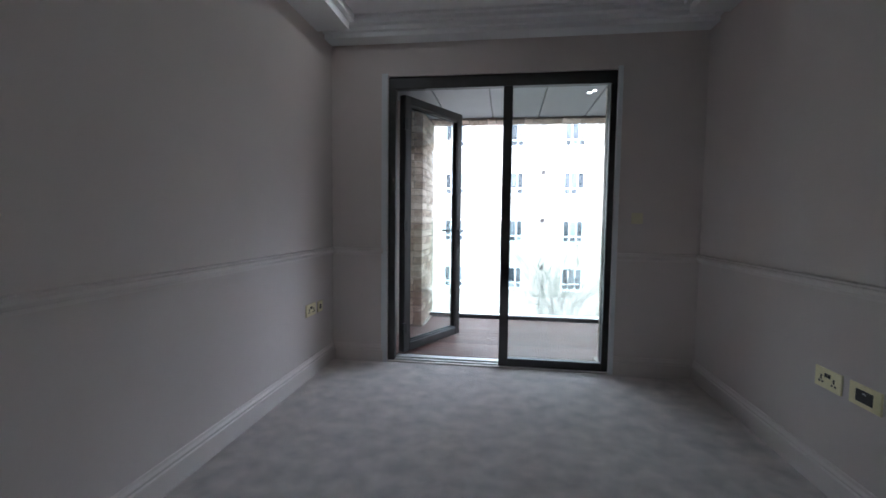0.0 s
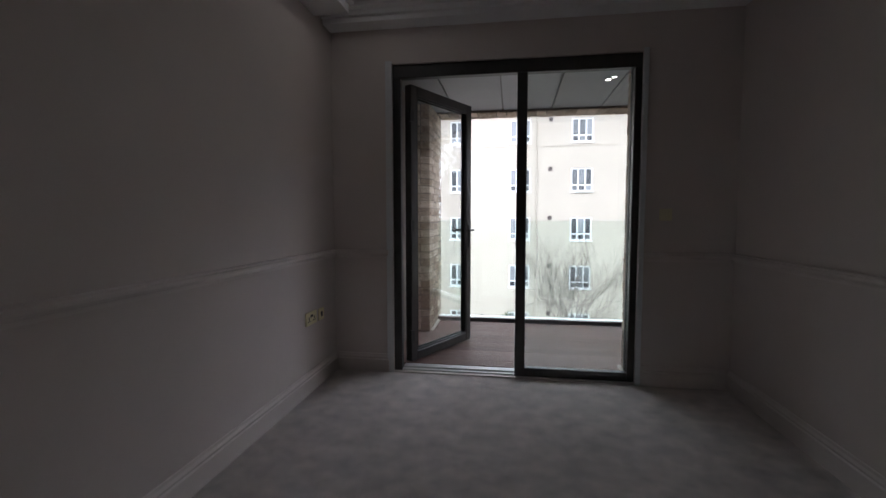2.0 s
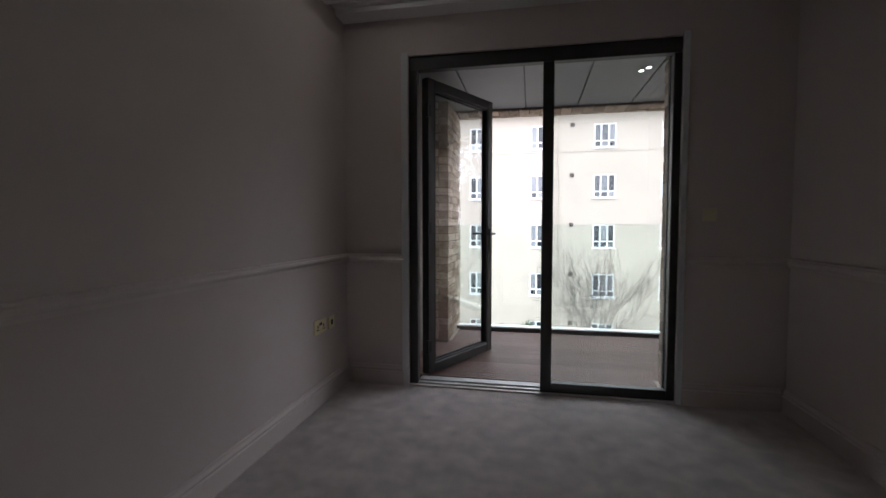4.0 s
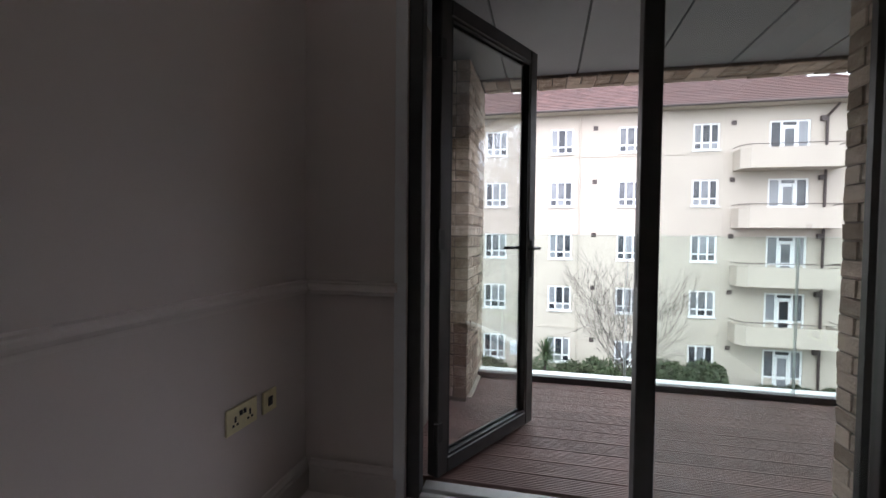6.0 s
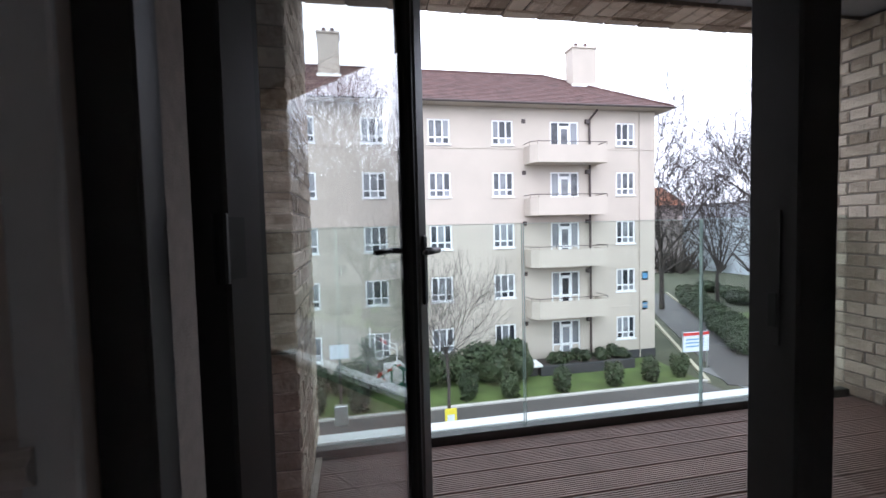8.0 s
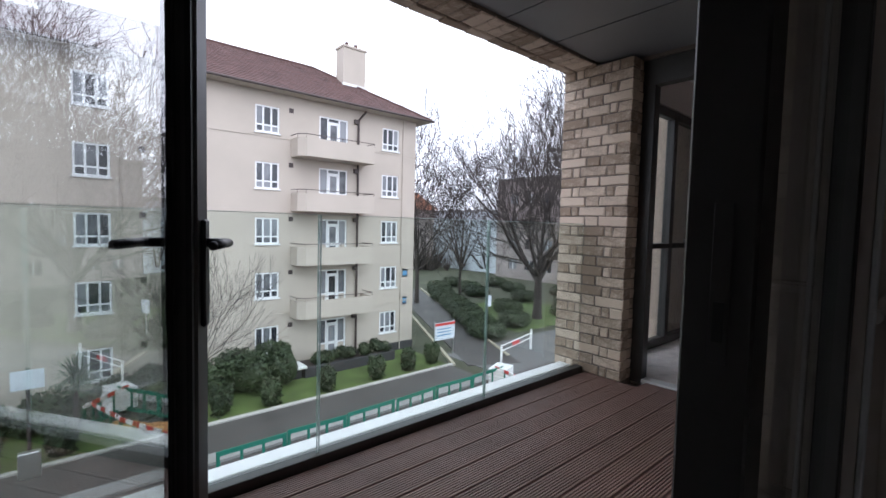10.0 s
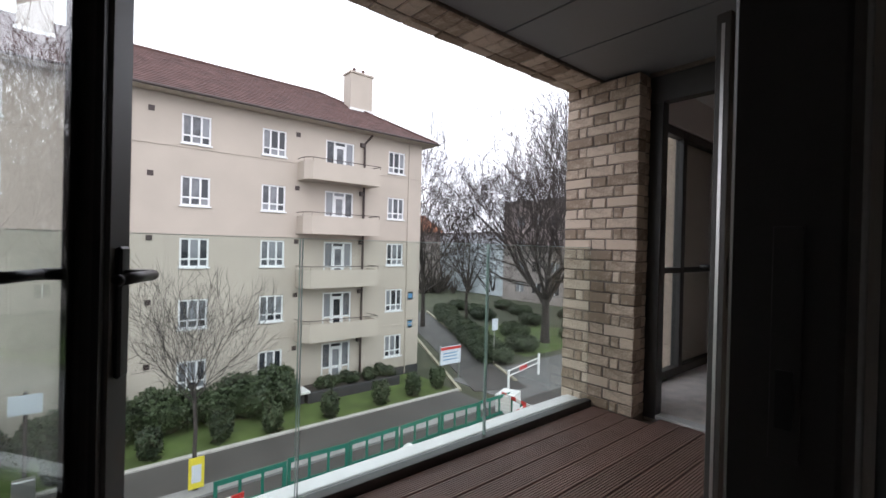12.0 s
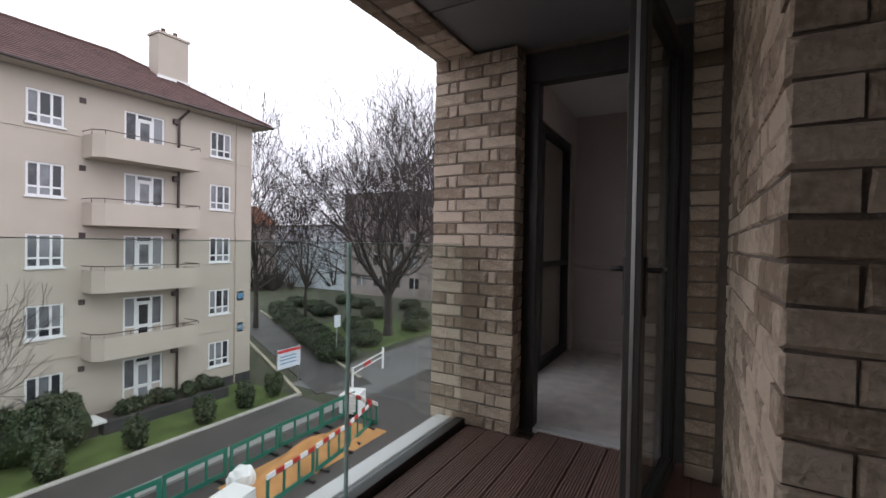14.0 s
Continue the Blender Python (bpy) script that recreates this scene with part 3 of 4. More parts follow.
for i in range(COURSES):
    lo, hi = roof_ring(i / COURSES, 0.035), roof_ring((i + 1) / COURSES, 0.0)
    under = roof_ring(i / COURSES, -0.01)
    verts, faces = under + lo + hi, []
    for j in range(4):
        n = (j + 1) % 4
        faces += [(j, n, 4 + n, 4 + j), (4 + j, 4 + n, 8 + n, 8 + j)]
    me = bpy.data.meshes.new("tile_course")
    me.from_pydata(verts, [], faces)
    me.materials.append(M_TILE)
    new("tile_course", me).parent = roof
bm = bmesh.new()
cylinder(bm, (-11.5, RIDGE_Y, RIDGE_Z), (RIDGE_X, RIDGE_Y, RIDGE_Z), 0.11, sides=8)
cylinder(bm, (RIDGE_X, RIDGE_Y, RIDGE_Z), (EAVE_X, EAVE_Y, EAVE_Z + 0.02), 0.09, sides=8)
part("ridge_tiles", bm, M_TILE, roof)
bm = boxed(-16.7, EAVE_X, EAVE_Y, EAVE_Y + 0.6, 7.26, 7.34)
box(bm, 15.9, EAVE_X, EAVE_Y + 0.6, 35.2, 7.26, 7.34)
part("eave_board", bm, M_RENDER, block)
bm = boxed(-16.7, EAVE_X + 0.1, EAVE_Y - 0.1, EAVE_Y, 7.28, 7.38, bevel=0.02)
box(bm, EAVE_X, EAVE_X + 0.1, EAVE_Y, 35.2, 7.28, 7.38, bevel=0.02)
part("gutter", bm, M_GUTTER, block, "dark brown gutter")
for x0, x1 in ((-1.95, -0.85), (12.45, 13.95)):
    ch = part("chimney", boxed(x0, x1, 28.1, 29.0, 8.2, 11.5, bevel=0.01), M_RENDER, block, "cream rendered chimney stack")
    part("cap", boxed(x0 - 0.06, x1 + 0.06, 28.04, 29.06, 11.502, 11.62, bevel=0.01), M_RENDER, ch)
    for k in (0.3, 0.7):
        x = x0 + (x1 - x0) * k
        part("chimney_pot", cylinder(bmesh.new(), (x, 28.55, 11.62), (x, 28.55, 11.95), 0.12, 0.10), M_TILE, ch)
    part("flashing", boxed(x0 - 0.08, x1 + 0.08, 28.02, 28.095, 9.25, 9.42), M_STEEL, ch)

block.location = (0.16, -0.05, -0.06)

# ---- ground, road and paths ----
M_GRASS = material("lawn_grass", (0.085, 0.125, 0.032), 0.95, vary=0.4, scale=0.9, bump=0.8, bump_scale=30)
M_ASPHALT = material("wet_asphalt", (0.068, 0.063, 0.059), 0.6, vary=0.25, scale=0.6, bump=0.4, bump_scale=60)
M_PAVE = material("grey_paving", (0.27, 0.265, 0.26), 0.8, vary=0.15, scale=1.2, bump=0.3, bump_scale=40)
M_APRON = material("worn_grey_asphalt", (0.15, 0.148, 0.145), 0.8, vary=0.15, scale=0.5, bump=0.3, bump_scale=50)
M_KERB = material("pale_kerb_stone", (0.42, 0.40, 0.37), 0.85, vary=0.12, scale=2, bump=0.2)
M_YELLOW = material("yellow_line_paint", (0.42, 0.385, 0.29), 0.8, vary=0.15, scale=3)
M_SAND = material("orange_dug_sand", (0.50, 0.25, 0.09), 0.95, vary=0.25, scale=1.5, bump=0.8, bump_scale=25)
M_GREEN = material("green_barrier_plastic", (0.012, 0.15, 0.105), 0.45, vary=0.1)
M_RED = material("red_reflective", (0.5, 0.03, 0.025), 0.4, vary=0.1)
M_WHITE = material("white_paint", (0.8, 0.8, 0.79), 0.5, vary=0.06)
M_SIGN_Y = material("yellow_sign", (0.75, 0.62, 0.05), 0.5, vary=0.05)
M_SIGN_P = material("pale_sign_face", (0.62, 0.66, 0.72), 0.5, vary=0.06)
M_SIGN_B = material("blue_sign", (0.10, 0.25, 0.42), 0.5, vary=0.06)
M_BARK = material("grey_brown_bark", (0.055, 0.046, 0.041), 0.95, vary=0.25, scale=3, bump=0.6, bump_scale=40)
M_LEAF = material("evergreen_leaf", (0.022, 0.04, 0.015), 0.6, vary=0.4, scale=2.5, rnd=0.2, second=(0.055, 0.08, 0.03))
M_YUCCA = material("spiky_leaf", (0.05, 0.085, 0.035), 0.5, vary=0.3, scale=3)
M_FARBRICK = material("far_brown_brick", (0.33, 0.285, 0.27), 0.9, vary=0.25, scale=0.6, bump=0.2, bump_scale=12)
M_FARWHITE = material("pale_sheet_cladding", (0.62, 0.67, 0.72), 0.7, vary=0.06, scale=0.3)
M_FARROOF = material("far_orange_tile", (0.32, 0.13, 0.07), 0.9, vary=0.2, scale=0.8)

GZ = -6.34
M_SOIL = material("dull_leafy_ground", (0.065, 0.07, 0.042), 0.95, vary=0.35, scale=0.5, bump=0.6, bump_scale=15)
structure("ground", boxed(-400, 600, -300, 800, -6.9, GZ), M_SOIL, "dull planted ground")
structure("lawn", boxed(-30, 15.6, 21.3, FAC + 0.2, GZ, GZ + 0.02), M_GRASS, "damp green lawn in front of the block").name = "ground_lawn"
structure("lawn", boxed(24.5, 36, 24.0, 34.0, GZ, GZ + 0.02), M_GRASS, "patch of lawn behind the hedge").name = "ground_garden"
structure("road", boxed(-60, 90, 6.1, 18.4, GZ, GZ + 0.03), M_ASPHALT, "grey asphalt road between the buildings")
structure("pavement", boxed(-60, 16.4, 18.4, 19.0, GZ, GZ + 0.11), M_PAVE, "pale pavement edge")
structure("pavement", boxed(-60, 15.4, 19.0, 21.1, GZ, GZ + 0.10), M_ASPHALT, "dark wet asphalt footway")
structure("kerb", boxed(-60, 15.6, 21.1, 21.3, GZ, GZ + 0.17, bevel=0.02), M_KERB, "pale kerb along the lawn")
structure("road", boxed(16.6, 60, 18.4, 23.0, GZ, GZ + 0.035), M_APRON, "grey asphalt parking apron")


def strip(x0, y0, x1, y1, w, z0, z1):
    bm = bmesh.new()
    d = Vector((x1 - x0, y1 - y0, 0))
    box(bm, 0, d.length, -w / 2, w / 2, z0, z1)
    bmesh.ops.transform(bm, verts=bm.verts[:], matrix=Matrix.Translation((x0, y0, 0)) @ Matrix.Rotation(math.atan2(d.y, d.x), 4, "Z"))
    return bm


structure("path", strip(17.6, 20.0, 30.0, 45.0, 3.0, GZ, GZ + 0.05), M_ASPHALT, "dark side path beside the block")
structure("kerb", strip(15.7, 21.2, 28.3, 46.0, 0.18, GZ, GZ + 0.13), M_YELLOW, "pale yellow path edging")
structure("kerb", strip(19.4, 20.6, 31.7, 44.5, 0.18, GZ, GZ + 0.13), M_YELLOW, "pale yellow path edging")


# ---- planting ----
def tube(verts, faces, p, q, r0, r1, sides):
    d = (q - p).normalized()
    a = d.orthogonal().normalized()
    b = d.cross(a)
    k = len(verts)
    for c, r in ((p, r0), (q, r1)):
        for i in range(sides):
            t = 2 * math.pi * i / sides
            verts.append(c + a * (r * math.cos(t)) + b * (r * math.sin(t)))
    for i in range(sides):
        n = (i + 1) % sides
        faces.append((k + i, k + n, k + sides + n, k + sides + i))


def from_lists(name, verts, faces, mat, parent):
    me = bpy.data.meshes.new(name)
    me.from_pydata([tuple(v) for v in verts], [], faces)
    me.materials.append(mat)
    ob = new(name, me)
    ob.parent = parent
    return ob


def bare_tree(label, base, height, trunk, radius, limbs, seed, open_angle=38, depth=6, first=None, twig=0.013, limb=0.62):
    """Leafless tree: tapered trunk, limbs that fork again and again, fine twigs."""
    rng = random.Random(seed)
    t = thing("tree", label, "tree", at=base)
    tv, tf, cv, cf = [], [], [], []
    p, d, r = Vector((0, 0, -0.05)), Vector((0, 0, 1)), radius
    steps = 5
    for i in range(steps):
        q = p + Vector((rng.uniform(-0.012, 0.012) * trunk, rng.uniform(-0.012, 0.012) * trunk, trunk / steps))
        r1 = r * (0.80 if i == 0 else 0.94)
        tube(tv, tf, p, q, r, r1, 9)
        p, r = q, r1

    def grow(p, d, length, r, level):
        bends = 3 if level < 3 else 2
        for i in range(bends):
            wob = Vector((rng.gauss(0, 1), rng.gauss(0, 1), rng.gauss(0, 1))) * 0.16
            d = (d + wob + Vector((0, 0, 0.10))).normalized()
            q = p + d * (length / bends)
            r1 = max(r * 0.84, twig)
            tube(cv, cf, p, q, r, r1, 6 if level < 2 else (4 if level < 4 else 3))
            p, r = q, r1
            if level < depth and i < bends - 1:
                side = d.orthogonal().normalized()
                side.rotate(Matrix.Rotation(rng.uniform(0, 6.28), 3, d))
                grow(p, (d * 0.75 + side * rng.uniform(0.5, 0.8)).normalized(), length * rng.uniform(0.5, 0.72), r * 0.55, level + 1)
        if level < depth:
            n = 2 if level else 2
            for k in range(n):
                side = d.orthogonal().normalized()
                side.rotate(Matrix.Rotation(rng.uniform(0, 6.28), 3, d))
                grow(p, (d + side * rng.uniform(0.3, 0.62)).normalized(), length * rng.uniform(0.62, 0.82), r * 0.74, level + 1)

    crown = height - trunk
    for k in range(limbs):
        ang = 2 * math.pi * (k + rng.uniform(-0.25, 0.25)) / limbs
        tilt = radians(open_angle) * (rng.uniform(0.65, 1.15) if k else 0.15)
        d = Vector((math.sin(tilt) * math.cos(ang), math.sin(tilt) * math.sin(ang), math.cos(tilt)))
        grow(p - Vector((0, 0, rng.uniform(0, trunk * 0.18))), d, crown * (first or 0.30), r * limb, 1)
    from_lists("trunk", tv, tf, M_BARK, t)
    from_lists("crown", cv, cf, M_BARK, t)
    return t


bare_tree("small bare street tree with a fan of thin branches", (2.9, 18.85, GZ + 0.1), 7.0, 3.2, 0.08, 18, 3, 43, 4, 0.42, 0.0048, 0.30)
bare_tree("tall bare tree with a wide open crown beyond the gate", (29.5, 26.2, GZ), 20.5, 3.6, 0.45, 10, 11, 44, 7, 0.33, 0.010)
bare_tree("slender bare tree behind the corner of the block", (25.5, 37.2, GZ), 17.5, 5.0, 0.26, 6, 5, 26, 6, 0.38)
bare_tree("bare tree leaning over the hedge", (30.5, 36.5, GZ), 14.5, 4.0, 0.2, 5, 8, 40, 6, 0.36)
bare_tree("bare tree at the back of the garden", (40.0, 34.0, GZ), 18.0, 4.0, 0.3, 6, 21, 40, 6, 0.34)
bare_tree("bare roadside tree at the end of the terrace", (30.0, 19.5, GZ), 19.0, 4.0, 0.34, 8, 31, 40, 6, 0.36)


def bush_mesh(seed, leaves, sx, sy, sz):
    """Leaf blades scattered over a lumpy mound, with gaps and stray shoots."""
    rng = random.Random(seed)
    lumps = [(Vector((rng.uniform(-0.6, 0.6) * sx, rng.uniform(-0.5, 0.5) * sy, rng.uniform(0.35, 0.72) * sz)), rng.uniform(0.32, 0.52)) for _ in range(9)]
    vs, fs = [], []
    for _ in range(leaves):
        c, r = rng.choice(lumps)
        d = Vector((rng.gauss(0, 1), rng.gauss(0, 1), rng.gauss(0.15, 1))).normalized()
        p = c + Vector((d.x * sx, d.y * sy, d.z * sz)) * (r * rng.uniform(0.75, 1.12))
        p.z = max(p.z, 0.03)
        a = Vector((rng.gauss(0, 1), rng.gauss(0, 1), rng.gauss(0, 1))).normalized()
        b = (a.cross(d)).normalized() if a.cross(d).length > 0.01 else a.orthogonal()
        s = rng.uniform(0.05, 0.10)
        a = (a + d * 0.4).normalized()
        k = len(vs)
        vs += [p - a * s, p + b * s * 0.5, p + a * s * 1.2, p - b * s * 0.5]
        fs.append((k, k + 1, k + 2, k + 3))
    return vs, fs


def bush(label, seed, leaves, sx, sy, sz, group=""):
    b = thing("shrub", label, "shrub", group)
    vs, fs = bush_mesh(seed, leaves, sx, sy, sz)
    from_lists("foliage", vs, fs, M_LEAF, b)
    core = bmesh.new()
    bmesh.ops.create_icosphere(core, subdivisions=2, radius=0.62, matrix=Matrix.Translation((0, 0, 0.42 * sz)) @ Matrix.Diagonal((sx, sy, sz * 0.7, 1)))
    for v in core.verts:
        v.co *= 1 + 0.16 * noise.noise(v.co * 2.3)
        v.co.z = max(v.co.z, 0.0)
    part("inner_foliage", core, M_LEAF, b)
    return b


big = bush("large rounded evergreen shrub against the cream block", 1, 5200, 1.35, 1.0, 1.75, "shrubs along the block")
mid = bush("dense dark evergreen shrub on the lawn edge", 2, 4200, 1.2, 0.95, 1.45, "shrubs along the block")
small = bush("small clipped shrub standing on the lawn", 3, 1500, 0.5, 0.45, 1.05, "shrubs on the lawn")
rng = random.Random(4)
big.matrix_basis = pose(-4.8, 24.2, GZ)
mid.matrix_basis = pose(-2.6, 24.0, GZ)
small.matrix_basis = pose(8.7, 21.9, GZ)
for x, y, k in ((-8.6, 24.2, 0), (-6.6, 24.0, 1), (-0.4, 24.0, 1), (1.4, 24.2, 1), (3.0, 24.1, 0), (4.6, 24.2, 1), (6.0, 23.9, 0), (7.5, 24.0, 0), (-11.0, 24.0, 1)):
    copy_thing((big, mid)[k], pose(x, y, GZ, 0, 0, rng.uniform(0, 360)))
for x, y in ((11.3, 21.9), (13.3, 22.0), (15.0, 22.2), (6.2, 21.8), (2.1, 22.0), (-0.3, 21.9), (-2.0, 22.0), (4.4, 22.1)):
    copy_thing(small, pose(x, y, GZ, 0, 0, rng.uniform(0, 360)))
low = bush("low grey-green shrub in the planter", 7, 1500, 0.8, 0.5, 0.55, "planter shrubs")
low.matrix_basis = pose(9.9, 24.6, GZ + 0.42)
for x in (11.2, 12.4, 13.2):
    copy_thing(low, pose(x, 24.7, GZ + 0.42, 0, 0, 90 * x))
hedge = bush("long dark hedge behind the side path", 9, 9000, 2.6, 1.5, 1.0, "hedges behind the path")
hedge.matrix_basis = pose(23.5, 27.5, GZ, 0, 0, 62)
for x, y, s in ((25.6, 31.0, 62), (27.8, 35.0, 62), (26.5, 26.2, 40), (30.0, 30.0, 50), (33.5, 26.0, 20), (31.0, 40.5, 62), (36.0, 33.0, 45), (34.0, 38.0, 60), (38.0, 29.0, 30), (40.0, 38.0, 60), (24.5, 41.0, 80), (29.0, 46.0, 60), (22.0, 25.2, 62), (24.3, 29.2, 62), (26.6, 33.0, 62), (29.0, 37.6, 62), (33.0, 43.0, 62), (37.0, 45.0, 50), (42.0, 42.0, 40), (43.0, 33.0, 20), (41.0, 26.0, 10), (36.0, 41.0, 60)):
    copy_thing(hedge, pose(x, y, GZ, 0, 0, s))

yucca = thing("cordyline", "spiky green cordyline growing by the cream block", "plant", at=(0.1, 23.0, GZ))
part("trunk", cylinder(bmesh.new(), (0, 0, -0.05), (0.05, 0, 2.0), 0.09, 0.07, 8), M_BARK, yucca)
vs, fs = [], []
for _ in range(230):
    az, el = rng.uniform(0, 6.28), rng.uniform(-0.5, 1.5)
    d = Vector((math.cos(az) * math.cos(el), math.sin(az) * math.cos(el), math.sin(el)))
    s = d.cross(Vector((0, 0, 1))).normalized() * 0.022 if abs(d.z) < 0.99 else Vector((0.022, 0, 0))
    o, n = Vector((0.05, 0, 2.05 + rng.uniform(-0.35, 0.25))), rng.uniform(0.7, 1.1)
    k = len(vs)
    m1, m2 = o + d * n * 0.6, o + d * n - Vector((0, 0, 0.12))
    vs += [o - s, o + s, m1 + s, m1 - s, m2]
    fs += [(k, k + 1, k + 2, k + 3), (k + 3, k + 2, k + 4)]
from_lists("foliage", vs, fs, M_YUCCA, yucca)

planter = thing("planter_wall", "low dark planter wall in front of the entrance", "planter")
part("wall", boxed(8.6, 13.8, 23.95, 24.15, GZ, GZ + 0.5, bevel=0.02), M_PLINTH, planter)
part("soil", boxed(8.6, 13.8, 24.15, FAC - 0.05, GZ, GZ + 0.43), M_BARK, planter)
slab = thing("entrance_slab", "white sloping slab lying beside the planter", "slab")
part("slab", boxed(7.6, 8.7, 23.9, 24.9, GZ + 0.5, GZ + 0.62, bevel=0.02), M_WHITE, slab)
part("support", boxed(7.8, 8.5, 24.1, 24.8, GZ, GZ + 0.5), M_PLINTH, slab)

# ---- street works ----
def barrier(label, mat=M_GREEN, striped=False):
    """Chapter 8 style plastic barrier, 2 m long, on two feet, centred on the origin."""
    b = thing("barrier", label, "barrier")
    gaps = [(-0.90 + 0.62 * i, -0.90 + 0.62 * i + 0.54, 0.24, 0.84) for i in range(3)]
    part("panel", wall_panel(bmesh.new(), "x", -1.0, 1.0, 0.10, 0.86 if striped else 0.98, -0.02, 0.02, gaps), mat, b)
    if striped:
        for i in range(6):
            part("stripe", boxed(-1.0 + i / 3, -1.0 + (i + 1) / 3, -0.022, 0.022, 0.861, 1.0), M_RED if i % 2 else M_WHITE, b)
    for x in (-0.7, 0.7):
        part("foot", boxed(x - 0.05, x + 0.05, -0.3, 0.3, 0.0, 0.10, bevel=0.015), M_BLACK, b)
    return b


RZ = GZ + 0.03
far_row = barrier("green plastic roadworks barrier beside the pavement")
tagged(far_row, group="green barriers along the pavement")
far_row.matrix_basis = pose(4.0, 17.15, RZ)
for i in range(1, 6):
    copy_thing(far_row, pose(4.0 + 2.07 * i, 17.15 + 0.06 * i, RZ, 0, 0, (-3, 2, 4, -2, 1)[i - 1]))
near_row = barrier("green roadworks barrier with red and white top band", M_GREEN, True)
tagged(near_row, group="striped barriers round the trench")
near_row.matrix_basis = pose(9.6, 14.9, RZ, 0, 0, 6)
for x, y, a in ((11.7, 15.2, 9), (13.7, 15.7, 16), (14.9, 16.7, 80)):
    copy_thing(near_row, pose(x, y, RZ, 0, 0, a))
redrow = barrier("red and white plastic barrier standing at the kerb", M_WHITE, True)
redrow.matrix_basis = pose(2.5, 16.0, RZ, 0, 0, 8)
copy_thing(redrow, pose(0.9, 15.2, RZ, 0, 0, 20))
sand = thing("sand_heap", "heap of orange sand dug from the trench", "sand heap")
bm = bmesh.new()
bmesh.ops.create_grid(bm, x_segments=40, y_segments=24, size=1.0)
for v in bm.verts:
    f = max(0.0, 1 - v.co.length_squared)
    v.co = Vector((11.6 + v.co.x * 3.0, 16.05 + v.co.y * 0.95, RZ + 0.012 + f * (0.22 + 0.45 * max(0, noise.noise(v.co * 2.6) + 0.25) + 0.08 * noise.noise(v.co * 9))))
part("heap", bm, M_SAND, sand, smooth=True)
for x, y, a, h in ((7.9, 15.4, 10, 0.5), (15.4, 17.6, 20, 0.8)):
    st = thing("slab_stack", "stack of white paving slabs on a pallet", "paving stack", at=(x, y, RZ))
    st.rotation_euler.z = radians(a)
    for k in range(5):
        part("slab", boxed(-0.55 + 0.02 * (k % 2), 0.55, -0.4, 0.4 + 0.015 * (k % 3), 0.13 + k * h / 5, 0.13 + (k + 1) * h / 5 - 0.012, bevel=0.008), M_WHITE, st)
    for y2 in (-0.32, 0, 0.32):
        part("pallet_board", boxed(-0.55, 0.55, y2 - 0.06, y2 + 0.06, 0.0, 0.12), M_BARK, st)
bag = thing("rubble_bag", "pale crumpled builders' bag by the barriers", "bag", at=(9.0, 16.4, RZ))
bm = bmesh.new()
bmesh.ops.create_icosphere(bm, subdivisions=3, radius=0.4, matrix=Matrix.Translation((0, 0, 0.25)))
for v in bm.verts:
    v.co *= 1 + 0.22 * noise.noise(v.co * 6)
    v.co.z = max(0.0, v.co.z)
part("bag", bm, M_WHITE, bag)

# ---- signs, posts, gate ----
ysign = thing("notice_sign", "yellow framed notice fixed to the small tree", "sign", at=(2.9, 18.72, GZ + 0.1))
part("board", boxed(-0.21, 0.21, -0.02, 0.0, 0.10, 1.02, bevel=0.004), M_SIGN_Y, ysign)
part("paper", boxed(-0.13, 0.13, -0.026, -0.021, 0.28, 0.80), M_SIGN_P, ysign)
part("strap", boxed(-0.1, 0.1, 0.001, 0.05, 0.60, 0.64), M_BLACK, ysign)
board = thing("notice_board", "pale estate notice board on two posts", "sign", at=(16.5, 22.9, GZ))
part("panel", boxed(-0.75, 0.75, -0.03, 0.03, 0.95, 1.95, bevel=0.01), M_SIGN_P, board)
part("header", boxed(-0.75, 0.75, -0.04, -0.031, 1.78, 1.93), M_RED, board)
for z in (1.55, 1.38, 1.2):
    part("text_bar", boxed(-0.6, 0.45, -0.036, -0.031, z, z + 0.06), M_SIGN_B, board)
for x in (-0.7, 0.7):
    part("post", cylinder(bmesh.new(), (x, 0.06, -0.03), (x, 0.06, 2.0), 0.04, sides=8), M_STEEL, board)
post = thing("sign_post", "small pale sign on a thin grey post", "sign", at=(21.2, 24.0, GZ))
part("post", cylinder(bmesh.new(), (0, 0, -0.03), (0, 0, 2.9), 0.035, sides=8), M_STEEL, post)
part("plate", boxed(-0.28, 0.28, -0.06, -0.036, 2.2, 2.95, bevel=0.01), M_SIGN_P, post)
post2 = thing("sign_post", "pale street sign on a dark post by the lawn", "sign", at=(-0.95, 20.9, GZ + 0.1))
part("post", cylinder(bmesh.new(), (0, 0, -0.03), (0, 0, 3.1), 0.05, sides=8), M_GUTTER, post2)
part("plate", boxed(-0.36, 0.36, -0.09, -0.051, 2.5, 3.05, bevel=0.01), M_SIGN_P, post2)
part("cabinet", boxed(-0.25, 0.25, -0.3, -0.06, 0.0, 0.75, bevel=0.03), M_STEEL, post2)
for x, z, w in ((15.45, -3.45, 0.36), (15.45, -1.8, 0.4)):
    ws = thing("wall_sign", "small blue and white sign on the cream wall", "sign", at=(x, FAC, z))
    part("plate", boxed(-w / 2, w / 2, -0.05, -0.004, -0.2, 0.3, bevel=0.008), M_SIGN_P, ws)
    part("text_bar", boxed(-w / 2 + 0.05, w / 2 - 0.05, -0.056, -0.051, -0.1, 0.2), M_SIGN_B, ws)
gate = thing("vehicle_barrier", "white tubular vehicle gate with a red panel", "gate", at=(17.9, 19.8, RZ))
